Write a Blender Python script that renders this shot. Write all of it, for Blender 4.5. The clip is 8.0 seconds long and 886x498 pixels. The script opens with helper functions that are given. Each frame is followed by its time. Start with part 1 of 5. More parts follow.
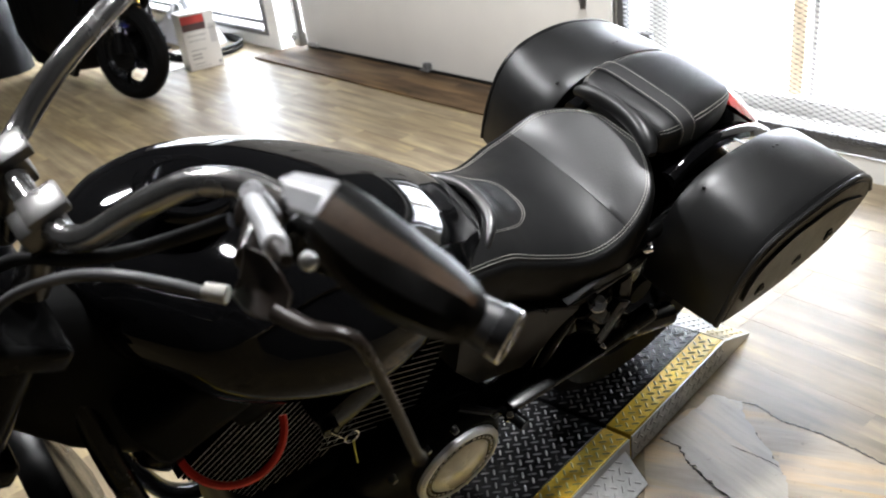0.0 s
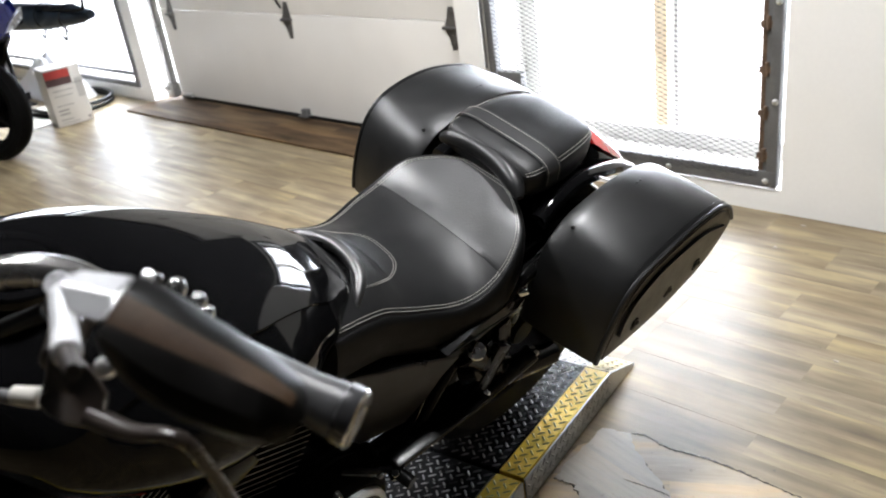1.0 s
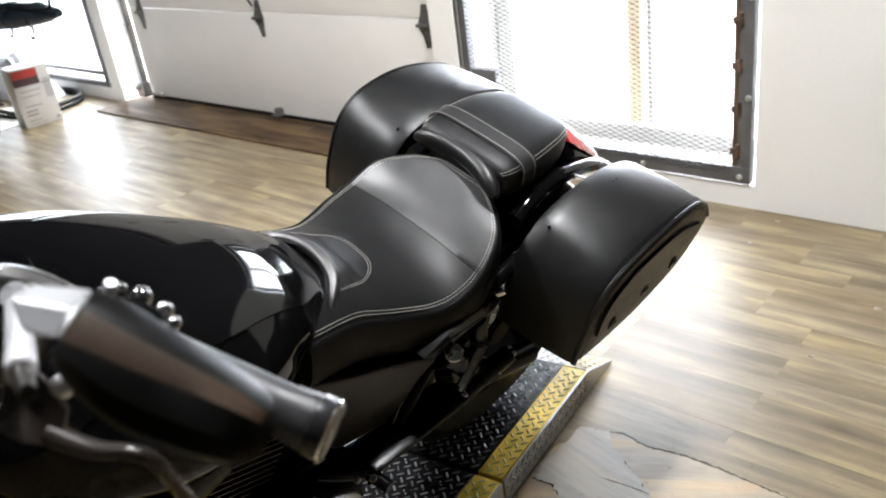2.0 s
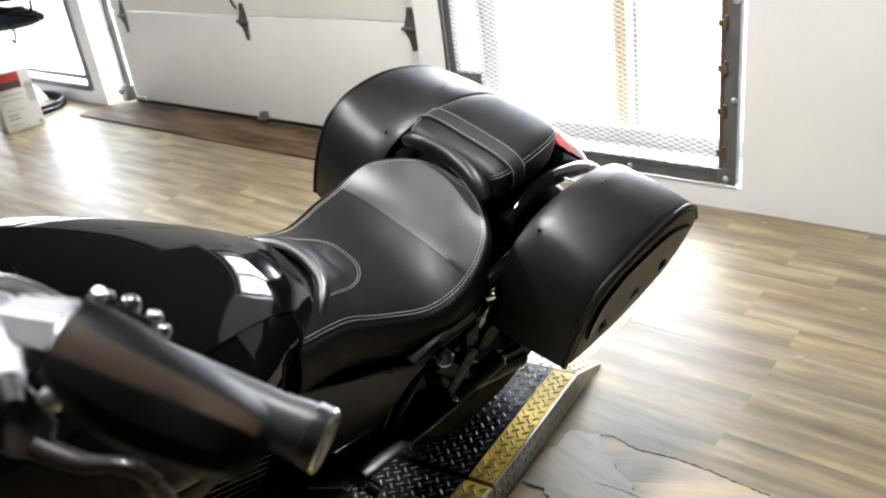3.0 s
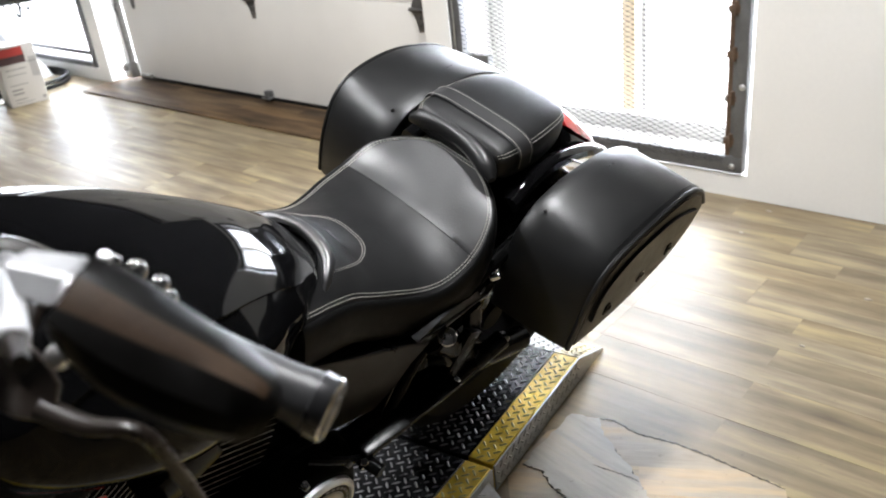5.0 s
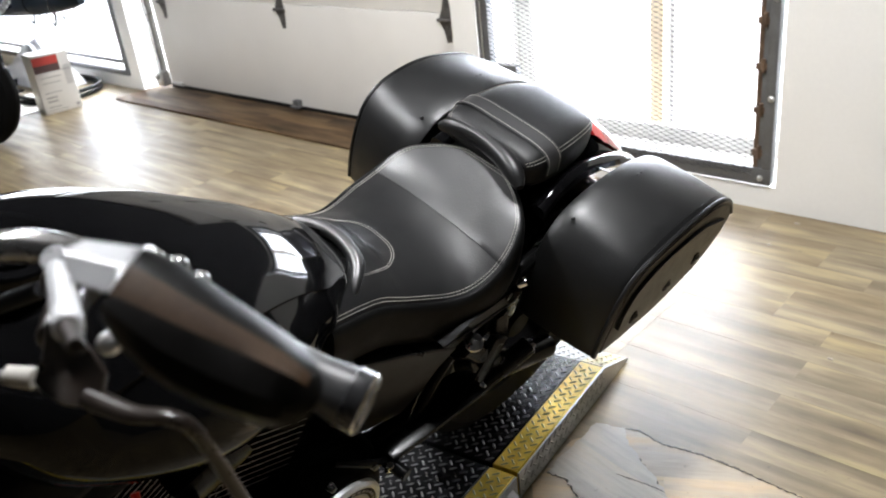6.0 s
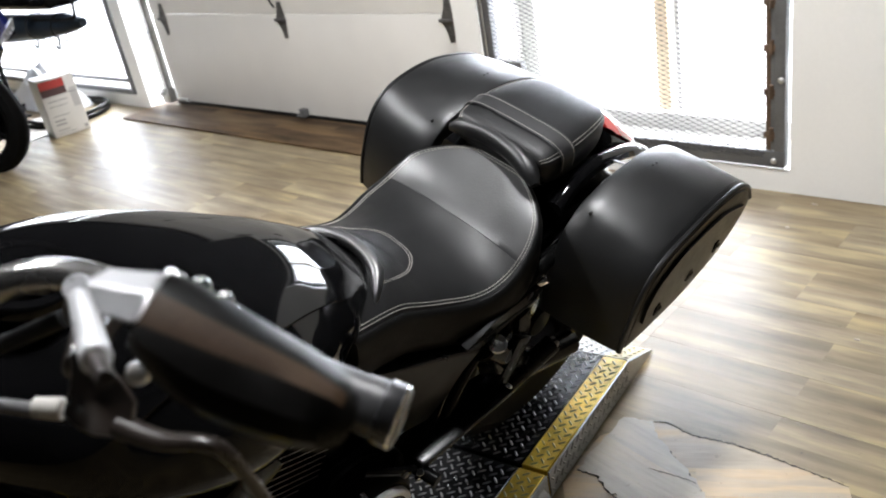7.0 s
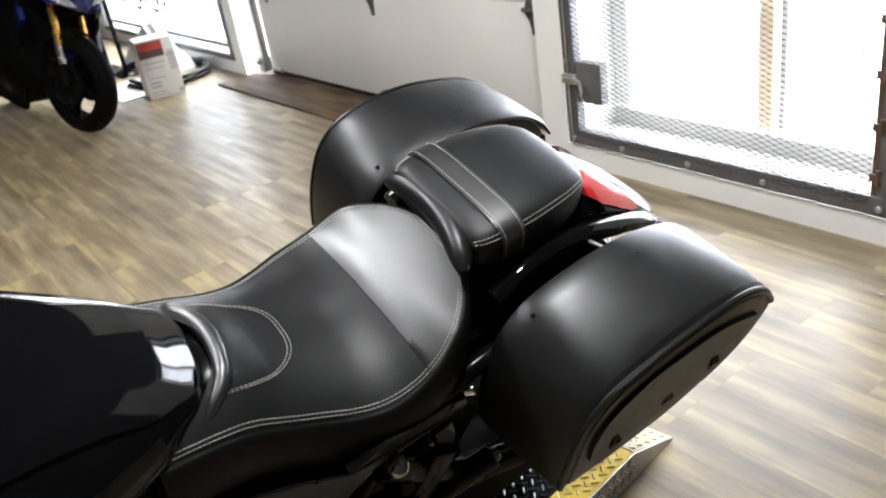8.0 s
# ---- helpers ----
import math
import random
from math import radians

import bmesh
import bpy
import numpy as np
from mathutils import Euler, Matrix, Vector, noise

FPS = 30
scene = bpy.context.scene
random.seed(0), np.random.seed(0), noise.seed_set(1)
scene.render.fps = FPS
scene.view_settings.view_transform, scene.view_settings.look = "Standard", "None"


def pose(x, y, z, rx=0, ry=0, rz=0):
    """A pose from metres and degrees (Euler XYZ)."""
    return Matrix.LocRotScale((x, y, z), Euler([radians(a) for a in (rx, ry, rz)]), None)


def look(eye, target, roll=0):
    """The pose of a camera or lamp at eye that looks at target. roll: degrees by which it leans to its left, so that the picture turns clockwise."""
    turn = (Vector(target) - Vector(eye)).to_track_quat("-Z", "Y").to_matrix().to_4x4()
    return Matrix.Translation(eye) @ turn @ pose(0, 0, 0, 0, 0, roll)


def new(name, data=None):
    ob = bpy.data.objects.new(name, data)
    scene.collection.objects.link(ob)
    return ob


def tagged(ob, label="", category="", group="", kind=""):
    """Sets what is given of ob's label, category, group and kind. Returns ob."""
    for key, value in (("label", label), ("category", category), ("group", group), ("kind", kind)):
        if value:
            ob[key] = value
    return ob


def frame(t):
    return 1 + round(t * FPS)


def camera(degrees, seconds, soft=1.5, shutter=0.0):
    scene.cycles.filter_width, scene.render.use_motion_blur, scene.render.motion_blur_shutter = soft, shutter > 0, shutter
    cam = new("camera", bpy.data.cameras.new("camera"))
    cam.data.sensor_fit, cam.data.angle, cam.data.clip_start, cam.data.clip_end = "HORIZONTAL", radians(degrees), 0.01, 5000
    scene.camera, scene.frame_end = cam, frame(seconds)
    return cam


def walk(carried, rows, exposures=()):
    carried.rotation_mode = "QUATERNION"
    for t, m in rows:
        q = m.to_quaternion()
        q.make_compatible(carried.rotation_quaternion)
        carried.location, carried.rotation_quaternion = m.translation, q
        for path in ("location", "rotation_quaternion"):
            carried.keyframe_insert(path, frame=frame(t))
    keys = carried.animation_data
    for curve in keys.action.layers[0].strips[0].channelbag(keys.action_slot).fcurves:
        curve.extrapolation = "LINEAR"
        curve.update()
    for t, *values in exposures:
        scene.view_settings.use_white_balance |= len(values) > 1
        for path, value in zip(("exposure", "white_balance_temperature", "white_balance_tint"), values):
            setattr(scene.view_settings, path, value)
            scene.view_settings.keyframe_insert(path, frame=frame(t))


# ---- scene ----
cam = camera(55.1, 8.0, soft=1.9)
cam.data.dof.use_dof, cam.data.dof.focus_distance, cam.data.dof.aperture_fstop = True, 1.6, 6.0
PATH = [
    (0, (0.126, 0.028, 1.402), (1.19, 1.458, 0.494), -7.7),
    (0.2, (0.15, 0.019, 1.394), (1.28, 1.408, 0.503), -8.0),
    (0.5, (0.173, 0.027, 1.4), (1.378, 1.351, 0.508), -8.1),
    (1, (0.193, 0.029, 1.403), (1.462, 1.315, 0.545), -8.0),
    (1.5, (0.201, 0.035, 1.403), (1.488, 1.296, 0.537), -7.8),
    (2, (0.208, 0.041, 1.4), (1.511, 1.284, 0.53), -7.9),
    (3.5, (0.211, 0.059, 1.395), (1.544, 1.268, 0.523), -7.5),
    (4, (0.209, 0.062, 1.389), (1.538, 1.264, 0.499), -7.1),
    (4.5, (0.208, 0.063, 1.386), (1.532, 1.263, 0.487), -6.9),
    (6, (0.19, 0.056, 1.385), (1.475, 1.318, 0.515), -6.8),
    (6.5, (0.17, 0.059, 1.387), (1.485, 1.324, 0.568), -6.6),
    (7, (0.194, 0.072, 1.385), (1.46, 1.357, 0.519), -10.4),
    (7.2, (0.273, 0.070, 1.377), (1.493, 1.409, 0.528), -10.1),
    (7.4, (0.392, 0.077, 1.369), (1.526, 1.513, 0.558), -8.8),
    (7.5, (0.445, 0.082, 1.368), (1.552, 1.53, 0.545), -8.5),
    (7.6, (0.502, 0.078, 1.370), (1.578, 1.540, 0.532), -8.2),
    (7.8, (0.610, 0.080, 1.369), (1.652, 1.560, 0.525), -9.2),
    (8, (0.703, 0.087, 1.366), (1.71, 1.569, 0.478), -9.4),
]
walk(cam, [(t, look(eye, target, roll)) for t, eye, target, roll in PATH], [(0, 0.08), (2, 0.1), (4.5, 0.1), (6, 0.1), (6.5, 0.08), (7, 0.0), (7.5, -0.1), (8, -0.14)])

# ---------------------------------------------------------------- light
world = bpy.data.worlds.new("world")
scene.world = world
world.use_nodes = True
wn = world.node_tree
sky = wn.nodes.new("ShaderNodeTexSky")
sky.sky_type, sky.sun_disc, sky.sun_elevation, sky.sun_rotation = "NISHITA", False, radians(48), radians(70)
wn.links.new(sky.outputs[0], wn.nodes["Background"].inputs[0])
wn.nodes["Background"].inputs[1].default_value = 0.12
sun = new("sun", bpy.data.lights.new("sun", "SUN"))
sun.data.energy, sun.data.angle, sun.data.color = 1.2, radians(12), (1, 0.96, 0.9)
sun.matrix_world = look((8, 3, 9), (3, 3, 0))


# ---------------------------------------------------------------- materials
def nodes_of(name):
    m = bpy.data.materials.new(name)
    m.use_nodes = True
    return m, m.node_tree.nodes, m.node_tree.links, m.node_tree.nodes["Principled BSDF"]


def ramp(nt, fac, stops):
    r = nt.nodes.new("ShaderNodeValToRGB")
    while len(r.color_ramp.elements) < len(stops):
        r.color_ramp.elements.new(0.5)
    for e, (p, c) in zip(r.color_ramp.elements, stops):
        e.position, e.color = p, (c, c, c, 1) if isinstance(c, (int, float)) else (*c, 1)
    nt.links.new(fac, r.inputs[0])
    return r.outputs[0]


def noise_of(nt, vec, scale, detail=4, rough=0.55):
    n = nt.nodes.new("ShaderNodeTexNoise")
    n.inputs["Scale"].default_value, n.inputs["Detail"].default_value, n.inputs["Roughness"].default_value = scale, detail, rough
    nt.links.new(vec, n.inputs["Vector"])
    return n.outputs[0]


def surf(name, base, rough=0.5, metal=0.0, var=0.2, scale=6.0, fine=90.0, bump=0.15, dist=0.001, coat=0.0, rvar=0.12, spec=0.5):
    """A plain surface with large stains, fine grain and relief."""
    m, ns, ln, p = nodes_of(name)
    nt = m.node_tree
    tc = ns.new("ShaderNodeTexCoord").outputs["Object"]
    big, small = noise_of(nt, tc, scale), noise_of(nt, tc, fine, 3)
    mix = ns.new("ShaderNodeMath")
    mix.operation = "MULTIPLY_ADD"
    mix.inputs[1].default_value = 0.35
    ln.new(small, mix.inputs[0])
    ln.new(big, mix.inputs[2])
    lo, hi = [c * (1 - var) for c in base], [min(1, c * (1 + var)) for c in base]
    ln.new(ramp(nt, mix.outputs[0], [(0.45, lo), (0.95, hi)]), p.inputs["Base Color"])
    ln.new(ramp(nt, big, [(0.3, max(0.02, rough - rvar)), (0.7, min(1, rough + rvar))]), p.inputs["Roughness"])
    p.inputs["Metallic"].default_value, p.inputs["Coat Weight"].default_value, p.inputs["Coat Roughness"].default_value = metal, coat, 0.03
    p.inputs["Specular IOR Level"].default_value = spec
    if bump:
        b = ns.new("ShaderNodeBump")
        b.inputs["Strength"].default_value, b.inputs["Distance"].default_value = bump, dist
        ln.new(small, b.inputs["Height"])
        ln.new(b.outputs[0], p.inputs["Normal"])
    return m


def leather(name, base, rough, cell, bump, spec=0.4):
    m, ns, ln, p = nodes_of(name)
    nt = m.node_tree
    tc = ns.new("ShaderNodeTexCoord").outputs["Object"]
    pebble = noise_of(nt, tc, cell, 2, 0.5)
    big, mid = noise_of(nt, tc, 5, 5, 0.6), noise_of(nt, tc, 40, 4, 0.6)
    ln.new(ramp(nt, big, [(0.0, [c * 0.4 for c in base]), (1.0, [c * 1.7 for c in base])]), p.inputs["Base Color"])
    p.inputs["Specular IOR Level"].default_value = spec
    ln.new(ramp(nt, mid, [(0.0, rough - 0.11), (1.0, rough + 0.13)]), p.inputs["Roughness"])
    add = ns.new("ShaderNodeMath")
    add.operation = "MULTIPLY_ADD"
    add.inputs[1].default_value = 0.5
    ln.new(pebble, add.inputs[0])
    ln.new(noise_of(nt, tc, 330, 2, 0.5), add.inputs[2])
    b = ns.new("ShaderNodeBump")
    b.inputs["Strength"].default_value, b.inputs["Distance"].default_value = bump, 0.0009
    ln.new(add.outputs[0], b.inputs["Height"])
    ln.new(b.outputs[0], p.inputs["Normal"])
    return m


def plank_material(name, stops, weave=1.0, gloss=(0.48, 0.38), spec=0.6):
    m, ns, ln, p = nodes_of(name)
    nt = m.node_tree
    tc = ns.new("ShaderNodeTexCoord").outputs["Object"]
    info = ns.new("ShaderNodeObjectInfo")
    shift = ns.new("ShaderNodeVectorMath")
    shift.operation = "MULTIPLY_ADD"
    comb = ns.new("ShaderNodeCombineXYZ")
    shift.inputs[1].default_value = (1.3, 0.9, 0.7)
    ln.new(comb.outputs[0], shift.inputs[0])
    # two printed strips on each plank, broken at uneven lengths
    sep = ns.new("ShaderNodeSeparateXYZ")
    ln.new(tc, sep.inputs[0])

    def calc(op, x, y):
        n = ns.new("ShaderNodeMath")
        n.operation = op
        for i, q in enumerate((x, y)):
            if isinstance(q, (int, float)):
                n.inputs[i].default_value = q
            else:
                ln.new(q, n.inputs[i])
        return n.outputs[0]
    strip = calc("FLOOR", calc("DIVIDE", sep.outputs[0], 0.0889), 0)
    seed = calc("ADD", calc("MULTIPLY", strip, 3.7), calc("MULTIPLY", info.outputs["Random"], 71.0))
    seg = calc("FLOOR", calc("ADD", calc("DIVIDE", sep.outputs[1], 1.22), calc("MULTIPLY", strip, 0.37)), 0)
    white = ns.new("ShaderNodeTexWhiteNoise")
    white.noise_dimensions = "2D"
    pair = ns.new("ShaderNodeCombineXYZ")
    ln.new(seed, pair.inputs[0])
    ln.new(seg, pair.inputs[1])
    ln.new(pair.outputs[0], white.inputs["Vector"])
    tone = white.outputs["Value"]
    for i in range(3):
        ln.new(tone, comb.inputs[i])
    stretch = ns.new("ShaderNodeVectorMath")
    stretch.operation = "MULTIPLY"
    stretch.inputs[1].default_value = (13, 1.7, 1)
    ln.new(tc, stretch.inputs[0])
    ln.new(stretch.outputs[0], shift.inputs[2])
    vec = shift.outputs[0]
    broad, grain = noise_of(nt, vec, 1.0, 5, 0.55), noise_of(nt, vec, 7, 3, 0.6)
    c1 = ramp(nt, broad, stops)
    c2 = ramp(nt, grain, [(0.25, 0.7), (0.55, 1.0)])
    mul = ns.new("ShaderNodeMix")
    mul.data_type, mul.blend_type = "RGBA", "MULTIPLY"
    mul.inputs[0].default_value = 0.45 * weave
    ln.new(c1, mul.inputs["A"])
    ln.new(c2, mul.inputs["B"])
    world = ns.new("ShaderNodeNewGeometry").outputs["Position"]
    dirt = ramp(nt, noise_of(nt, world, 38, 3, 0.6), [(0.26, 0.35), (0.33, 1.0)])
    stain = ramp(nt, noise_of(nt, world, 2.2, 5, 0.62), [(0.36, 0.72), (0.56, 1.0)])
    soil = ns.new("ShaderNodeMix")
    soil.data_type, soil.blend_type = "RGBA", "MULTIPLY"
    soil.inputs[0].default_value = 0.75
    ln.new(dirt, soil.inputs["A"])
    ln.new(stain, soil.inputs["B"])
    worn = ns.new("ShaderNodeMix")
    worn.data_type, worn.blend_type = "RGBA", "MULTIPLY"
    worn.inputs[0].default_value = 0.5
    ln.new(mul.outputs["Result"], worn.inputs["A"])
    ln.new(soil.outputs["Result"], worn.inputs["B"])
    hsv = ns.new("ShaderNodeHueSaturation")
    ln.new(worn.outputs["Result"], hsv.inputs["Color"])
    ln.new(ramp(nt, tone, [(0.0, 1.0), (1.0, 1.09)]), hsv.inputs["Value"])
    ln.new(ramp(nt, tone, [(0.0, 0.93), (0.3, 1.04), (0.6, 0.88), (1.0, 1.02)]), hsv.inputs["Saturation"])
    ln.new(hsv.outputs[0], p.inputs["Base Color"])
    ln.new(ramp(nt, broad, [(0.3, gloss[0]), (0.7, gloss[1])]), p.inputs["Roughness"])
    p.inputs["Specular IOR Level"].default_value = spec
    b = ns.new("ShaderNodeBump")
    b.inputs["Strength"].default_value, b.inputs["Distance"].default_value = 0.05, 0.0008
    ln.new(grain, b.inputs["Height"])
    ln.new(b.outputs[0], p.inputs["Normal"])
    return m


def glowing(name, colour, strength):
    m, ns, ln, p = nodes_of(name)
    p.inputs["Base Color"].default_value = (*colour, 1)
    p.inputs["Emission Color"].default_value = (*colour, 1)
    p.inputs["Emission Strength"].default_value = strength
    return m


def clear(name, tint=(1, 1, 1), rough=0.0):
    m, ns, ln, p = nodes_of(name)
    p.inputs["Base Color"].default_value = (*tint, 1)
    p.inputs["Transmission Weight"].default_value, p.inputs["Roughness"].default_value = 1, rough
    return m


WALL = surf("white_paint", (0.78, 0.77, 0.74), 0.55, var=0.04, scale=1.5, fine=60, bump=0.2, dist=0.002)
CEIL = surf("dark_ceiling", (0.022, 0.022, 0.023), 0.8, var=0.2, scale=1.2)
DIM = surf("dark_reflected_wall", (0.012, 0.0118, 0.0117), 0.8, var=0.12, scale=1.5)
DOORP = surf("door_panel_paint", (0.72, 0.70, 0.66), 0.42, var=0.05, scale=2, fine=160, bump=0.25)
GREYST = surf("grey_painted_steel", (0.10, 0.10, 0.10), 0.5, var=0.25, scale=9, bump=0.2)
MESHST = surf("expanded_steel", (0.06, 0.06, 0.065), 0.5, 0.3, var=0.3)
GALV = surf("galvanised_steel", (0.5, 0.5, 0.49), 0.38, 0.85, var=0.25, scale=14)
HINGE = surf("dull_hinge_steel", (0.15, 0.145, 0.138), 0.5, 0.6, var=0.4, scale=16)
RUST = surf("rusty_hinge_steel", (0.13, 0.085, 0.055), 0.6, 0.4, var=0.45, scale=20)
RUBBER = surf("black_rubber", (0.006, 0.006, 0.006), 0.6, var=0.3, bump=0.2, spec=0.2)
DEEP = surf("dull_black_plastic", (0.0025, 0.0025, 0.0025), 0.6, var=0.3, bump=0.1, spec=0.06)
CABLE = surf("grey_cable_sheath", (0.07, 0.07, 0.072), 0.4, var=0.25, bump=0.1)
GRIPM = surf("grey_worn_grip_rubber", (0.028, 0.028, 0.029), 0.42, var=0.3, bump=0.2)
PAINT = surf("gloss_black_paint", (0.003, 0.003, 0.0033), 0.05, var=0.2, bump=0, rvar=0.02, spec=0.2)
COVERM = surf("satin_side_cover_paint", (0.005, 0.005, 0.0052), 0.36, var=0.3, scale=12, fine=300, bump=0.06, spec=0.2)
SATIN = surf("satin_black_plastic", (0.004, 0.004, 0.004), 0.2, var=0.3, scale=12, fine=300, bump=0.06, spec=0.09)
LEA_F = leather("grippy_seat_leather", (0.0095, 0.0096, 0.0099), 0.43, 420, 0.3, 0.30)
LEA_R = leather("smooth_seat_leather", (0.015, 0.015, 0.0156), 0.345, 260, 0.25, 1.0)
# same leather, darkened so the seat side's shade is in its colour
LEA_S = leather("shaded_seat_side_leather", (0.0045, 0.0045, 0.0045), 0.48, 280, 0.15, 0.1)
LEA_B = leather("saddlebag_leather", (0.0080, 0.0081, 0.0083), 0.37, 220, 0.2, 0.45)
WELT = leather("leather_welt", (0.008, 0.008, 0.008), 0.36, 300, 0.2)
THREAD = surf("pale_thread", (0.40, 0.385, 0.35), 0.8, var=0.15, bump=0)
GUN = surf("gunmetal_finish", (0.27, 0.265, 0.26), 0.2, 0.9, var=0.15, scale=14, bump=0)
CHROME = surf("chrome", (0.8, 0.8, 0.8), 0.08, 1.0, var=0.05, bump=0, rvar=0.03)
FINM = surf("bare_fin_edge", (0.66, 0.66, 0.65), 0.4, 0.25, var=0.12, bump=0)
ALU = surf("machined_aluminium", (0.72, 0.71, 0.69), 0.28, 1.0, var=0.12, bump=0)
BRUSHED = surf("smoked_metal", (0.10, 0.098, 0.095), 0.30, 0.9, var=0.2, scale=12)
RED = surf("red_trim", (0.78, 0.045, 0.025), 0.35, var=0.15)
LENS = surf("red_lens", (0.62, 0.03, 0.03), 0.12, var=0.1, bump=0, coat=1)
YELL = surf("yellow_plate_paint", (0.78, 0.53, 0.035), 0.42, var=0.25, scale=10, fine=120, bump=0.25)
BLKPL = surf("black_plate_paint", (0.006, 0.006, 0.007), 0.36, 0.0, var=0.4, scale=10, fine=150, bump=0.25, spec=0.12)
YELLP = surf("pale_yellow_plate_paint", (0.80, 0.71, 0.46), 0.5, var=0.25, scale=10, fine=120, bump=0.25)
LUGB = surf("worn_black_lug", (0.48, 0.48, 0.485), 0.32, 0.7, var=0.5, scale=25)
LUGY = surf("worn_yellow_lug", (0.88, 0.76, 0.36), 0.38, 0.0, var=0.3, scale=25)
PLATE = surf("bare_tread_plate", (0.52, 0.52, 0.51), 0.42, 0.5, var=0.25, scale=12)
PLANK = plank_material("vinyl_plank", [(0.29, (0.110, 0.078, 0.041)), (0.42, (0.180, 0.134, 0.074)), (0.52, (0.240, 0.186, 0.107)), (0.61, (0.335, 0.26, 0.133)), (0.75, (0.37, 0.285, 0.147))])
PLANKG = plank_material("grey_torn_vinyl", [(0.30, (0.27, 0.235, 0.18)), (0.45, (0.36, 0.315, 0.25)), (0.55, (0.42, 0.365, 0.285)), (0.72, (0.45, 0.365, 0.25))])
PLANKT = plank_material("bare_tan_vinyl", [(0.30, (0.25, 0.20, 0.14)), (0.42, (0.35, 0.285, 0.20)), (0.50, (0.42, 0.32, 0.20)), (0.57, (0.48, 0.335, 0.18)), (0.68, (0.37, 0.30, 0.21))])
PLANKD = plank_material("dark_worn_boards", [(0.30, (0.030, 0.018, 0.009)), (0.45, (0.065, 0.038, 0.018)), (0.55, (0.11, 0.066, 0.03)), (0.72, (0.16, 0.10, 0.048))], 1.0, (0.62, 0.5), 0.22)
SUB = surf("dark_subfloor", (0.05, 0.04, 0.03), 0.8)
CARD = surf("printed_white_carton", (0.66, 0.64, 0.60), 0.55, var=0.05, scale=5)
CHIP = surf("dusty_flake", (0.42, 0.37, 0.31), 0.7, var=0.2, scale=40)
CREAM = surf("cream_cover", (0.68, 0.64, 0.54), 0.3, var=0.1, coat=0.6)
CORD = surf("yellow_cord", (0.6, 0.6, 0.1), 0.7)
BLUE = surf("gloss_blue_paint", (0.002, 0.006, 0.08), 0.15, var=0.1, bump=0, coat=1)
MOUND = surf("plain_black_mound", (0.004, 0.004, 0.0042), 0.7, var=0.3, bump=0.3, spec=0.1)
NAVY = surf("navy_fabric", (0.012, 0.022, 0.035), 0.65, var=0.3, bump=0.3)
GOLD = surf("gold_fork", (0.75, 0.42, 0.08), 0.25, 0.9, var=0.1, bump=0)
OAK = surf("orange_wood", (0.95, 0.70, 0.48), 0.6, var=0.25, scale=5)
CONC = surf("pale_concrete", (0.55, 0.54, 0.52), 0.8, var=0.12, scale=2)
MARK = surf("grey_print", (0.33, 0.32, 0.31), 0.6, var=0.05)
INK = surf("dark_print", (0.09, 0.05, 0.05), 0.6, var=0.1)
REDP = surf("red_print", (0.5, 0.06, 0.05), 0.5, var=0.1)
GLASS = clear("window_glass")
GLOW = glowing("overcast_brightness", (0.925, 0.985, 1.08), 40)
LAMPG = glowing("lamp_diffuser", (0.985, 0.99, 1.01), 265)
LAMPB = glowing("bright_lamp_diffuser", (0.985, 0.99, 1.01), 350)
SILVER = surf("cast_silver_finish", (0.55, 0.555, 0.57), 0.36, 0.35, var=0.12, scale=20, bump=0.1)
# brown colour that stands in for a warm reflection on black
MIRB = surf("brown_reflection_tint", (0.040, 0.023, 0.012), 0.5, var=0.35, scale=30, fine=300, bump=0.15, spec=0.15)
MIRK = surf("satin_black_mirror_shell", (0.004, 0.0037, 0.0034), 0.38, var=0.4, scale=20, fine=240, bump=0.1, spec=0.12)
LEVER = surf("worn_black_lever", (0.018, 0.013, 0.010), 0.34, var=0.45, scale=22, fine=220, bump=0.12, spec=0.5)
ENDM = surf("dark_bar_end_metal", (0.05, 0.05, 0.052), 0.3, 0.6, var=0.3)
HEADM = surf("headlamp_reflector", (0.62, 0.63, 0.66), 0.2, 0.5, var=0.5, scale=40, fine=120, bump=0.3)
WHITEPL = surf("white_plastic_sheet", (0.75, 0.75, 0.76), 0.4, var=0.05)


# ---------------------------------------------------------------- mesh tools
def finish(name, bm, material, smooth=True, angle=40):
    bmesh.ops.recalc_face_normals(bm, faces=bm.faces)
    me = bpy.data.meshes.new(name)
    for f in bm.faces:
        f.smooth = smooth
    if smooth:
        for e in bm.edges:
            if len(e.link_faces) == 2 and e.calc_face_angle(0) > radians(angle):
                e.smooth = False
    bm.to_mesh(me)
    bm.free()
    for m in material if isinstance(material, (list, tuple)) else (material,):
        me.materials.append(m)
    return me


def part(name, bm, material, parent=None, label="", smooth=True, angle=40):
    ob = new(name, finish(name, bm, material, smooth, angle))
    if parent:
        ob.parent = parent
    return tagged(ob, label)


def thing(name, label, category, m=None, group="", kind=""):
    ob = tagged(new(name), label, category, group, kind)
    if m:
        ob.matrix_world = m
    return ob


def box(bm, size, m=Matrix(), bevel=0.0, seg=2):
    """Adds a box; size is its full extent, m places its centre."""
    t = bmesh.new()
    bmesh.ops.create_cube(t, size=1, matrix=Matrix.Diagonal((*size, 1)))
    if bevel:
        bmesh.ops.bevel(t, geom=t.edges[:], offset=bevel, segments=seg, affect="EDGES", profile=0.6)
    t.transform(m)
    join(bm, t)
    return bm


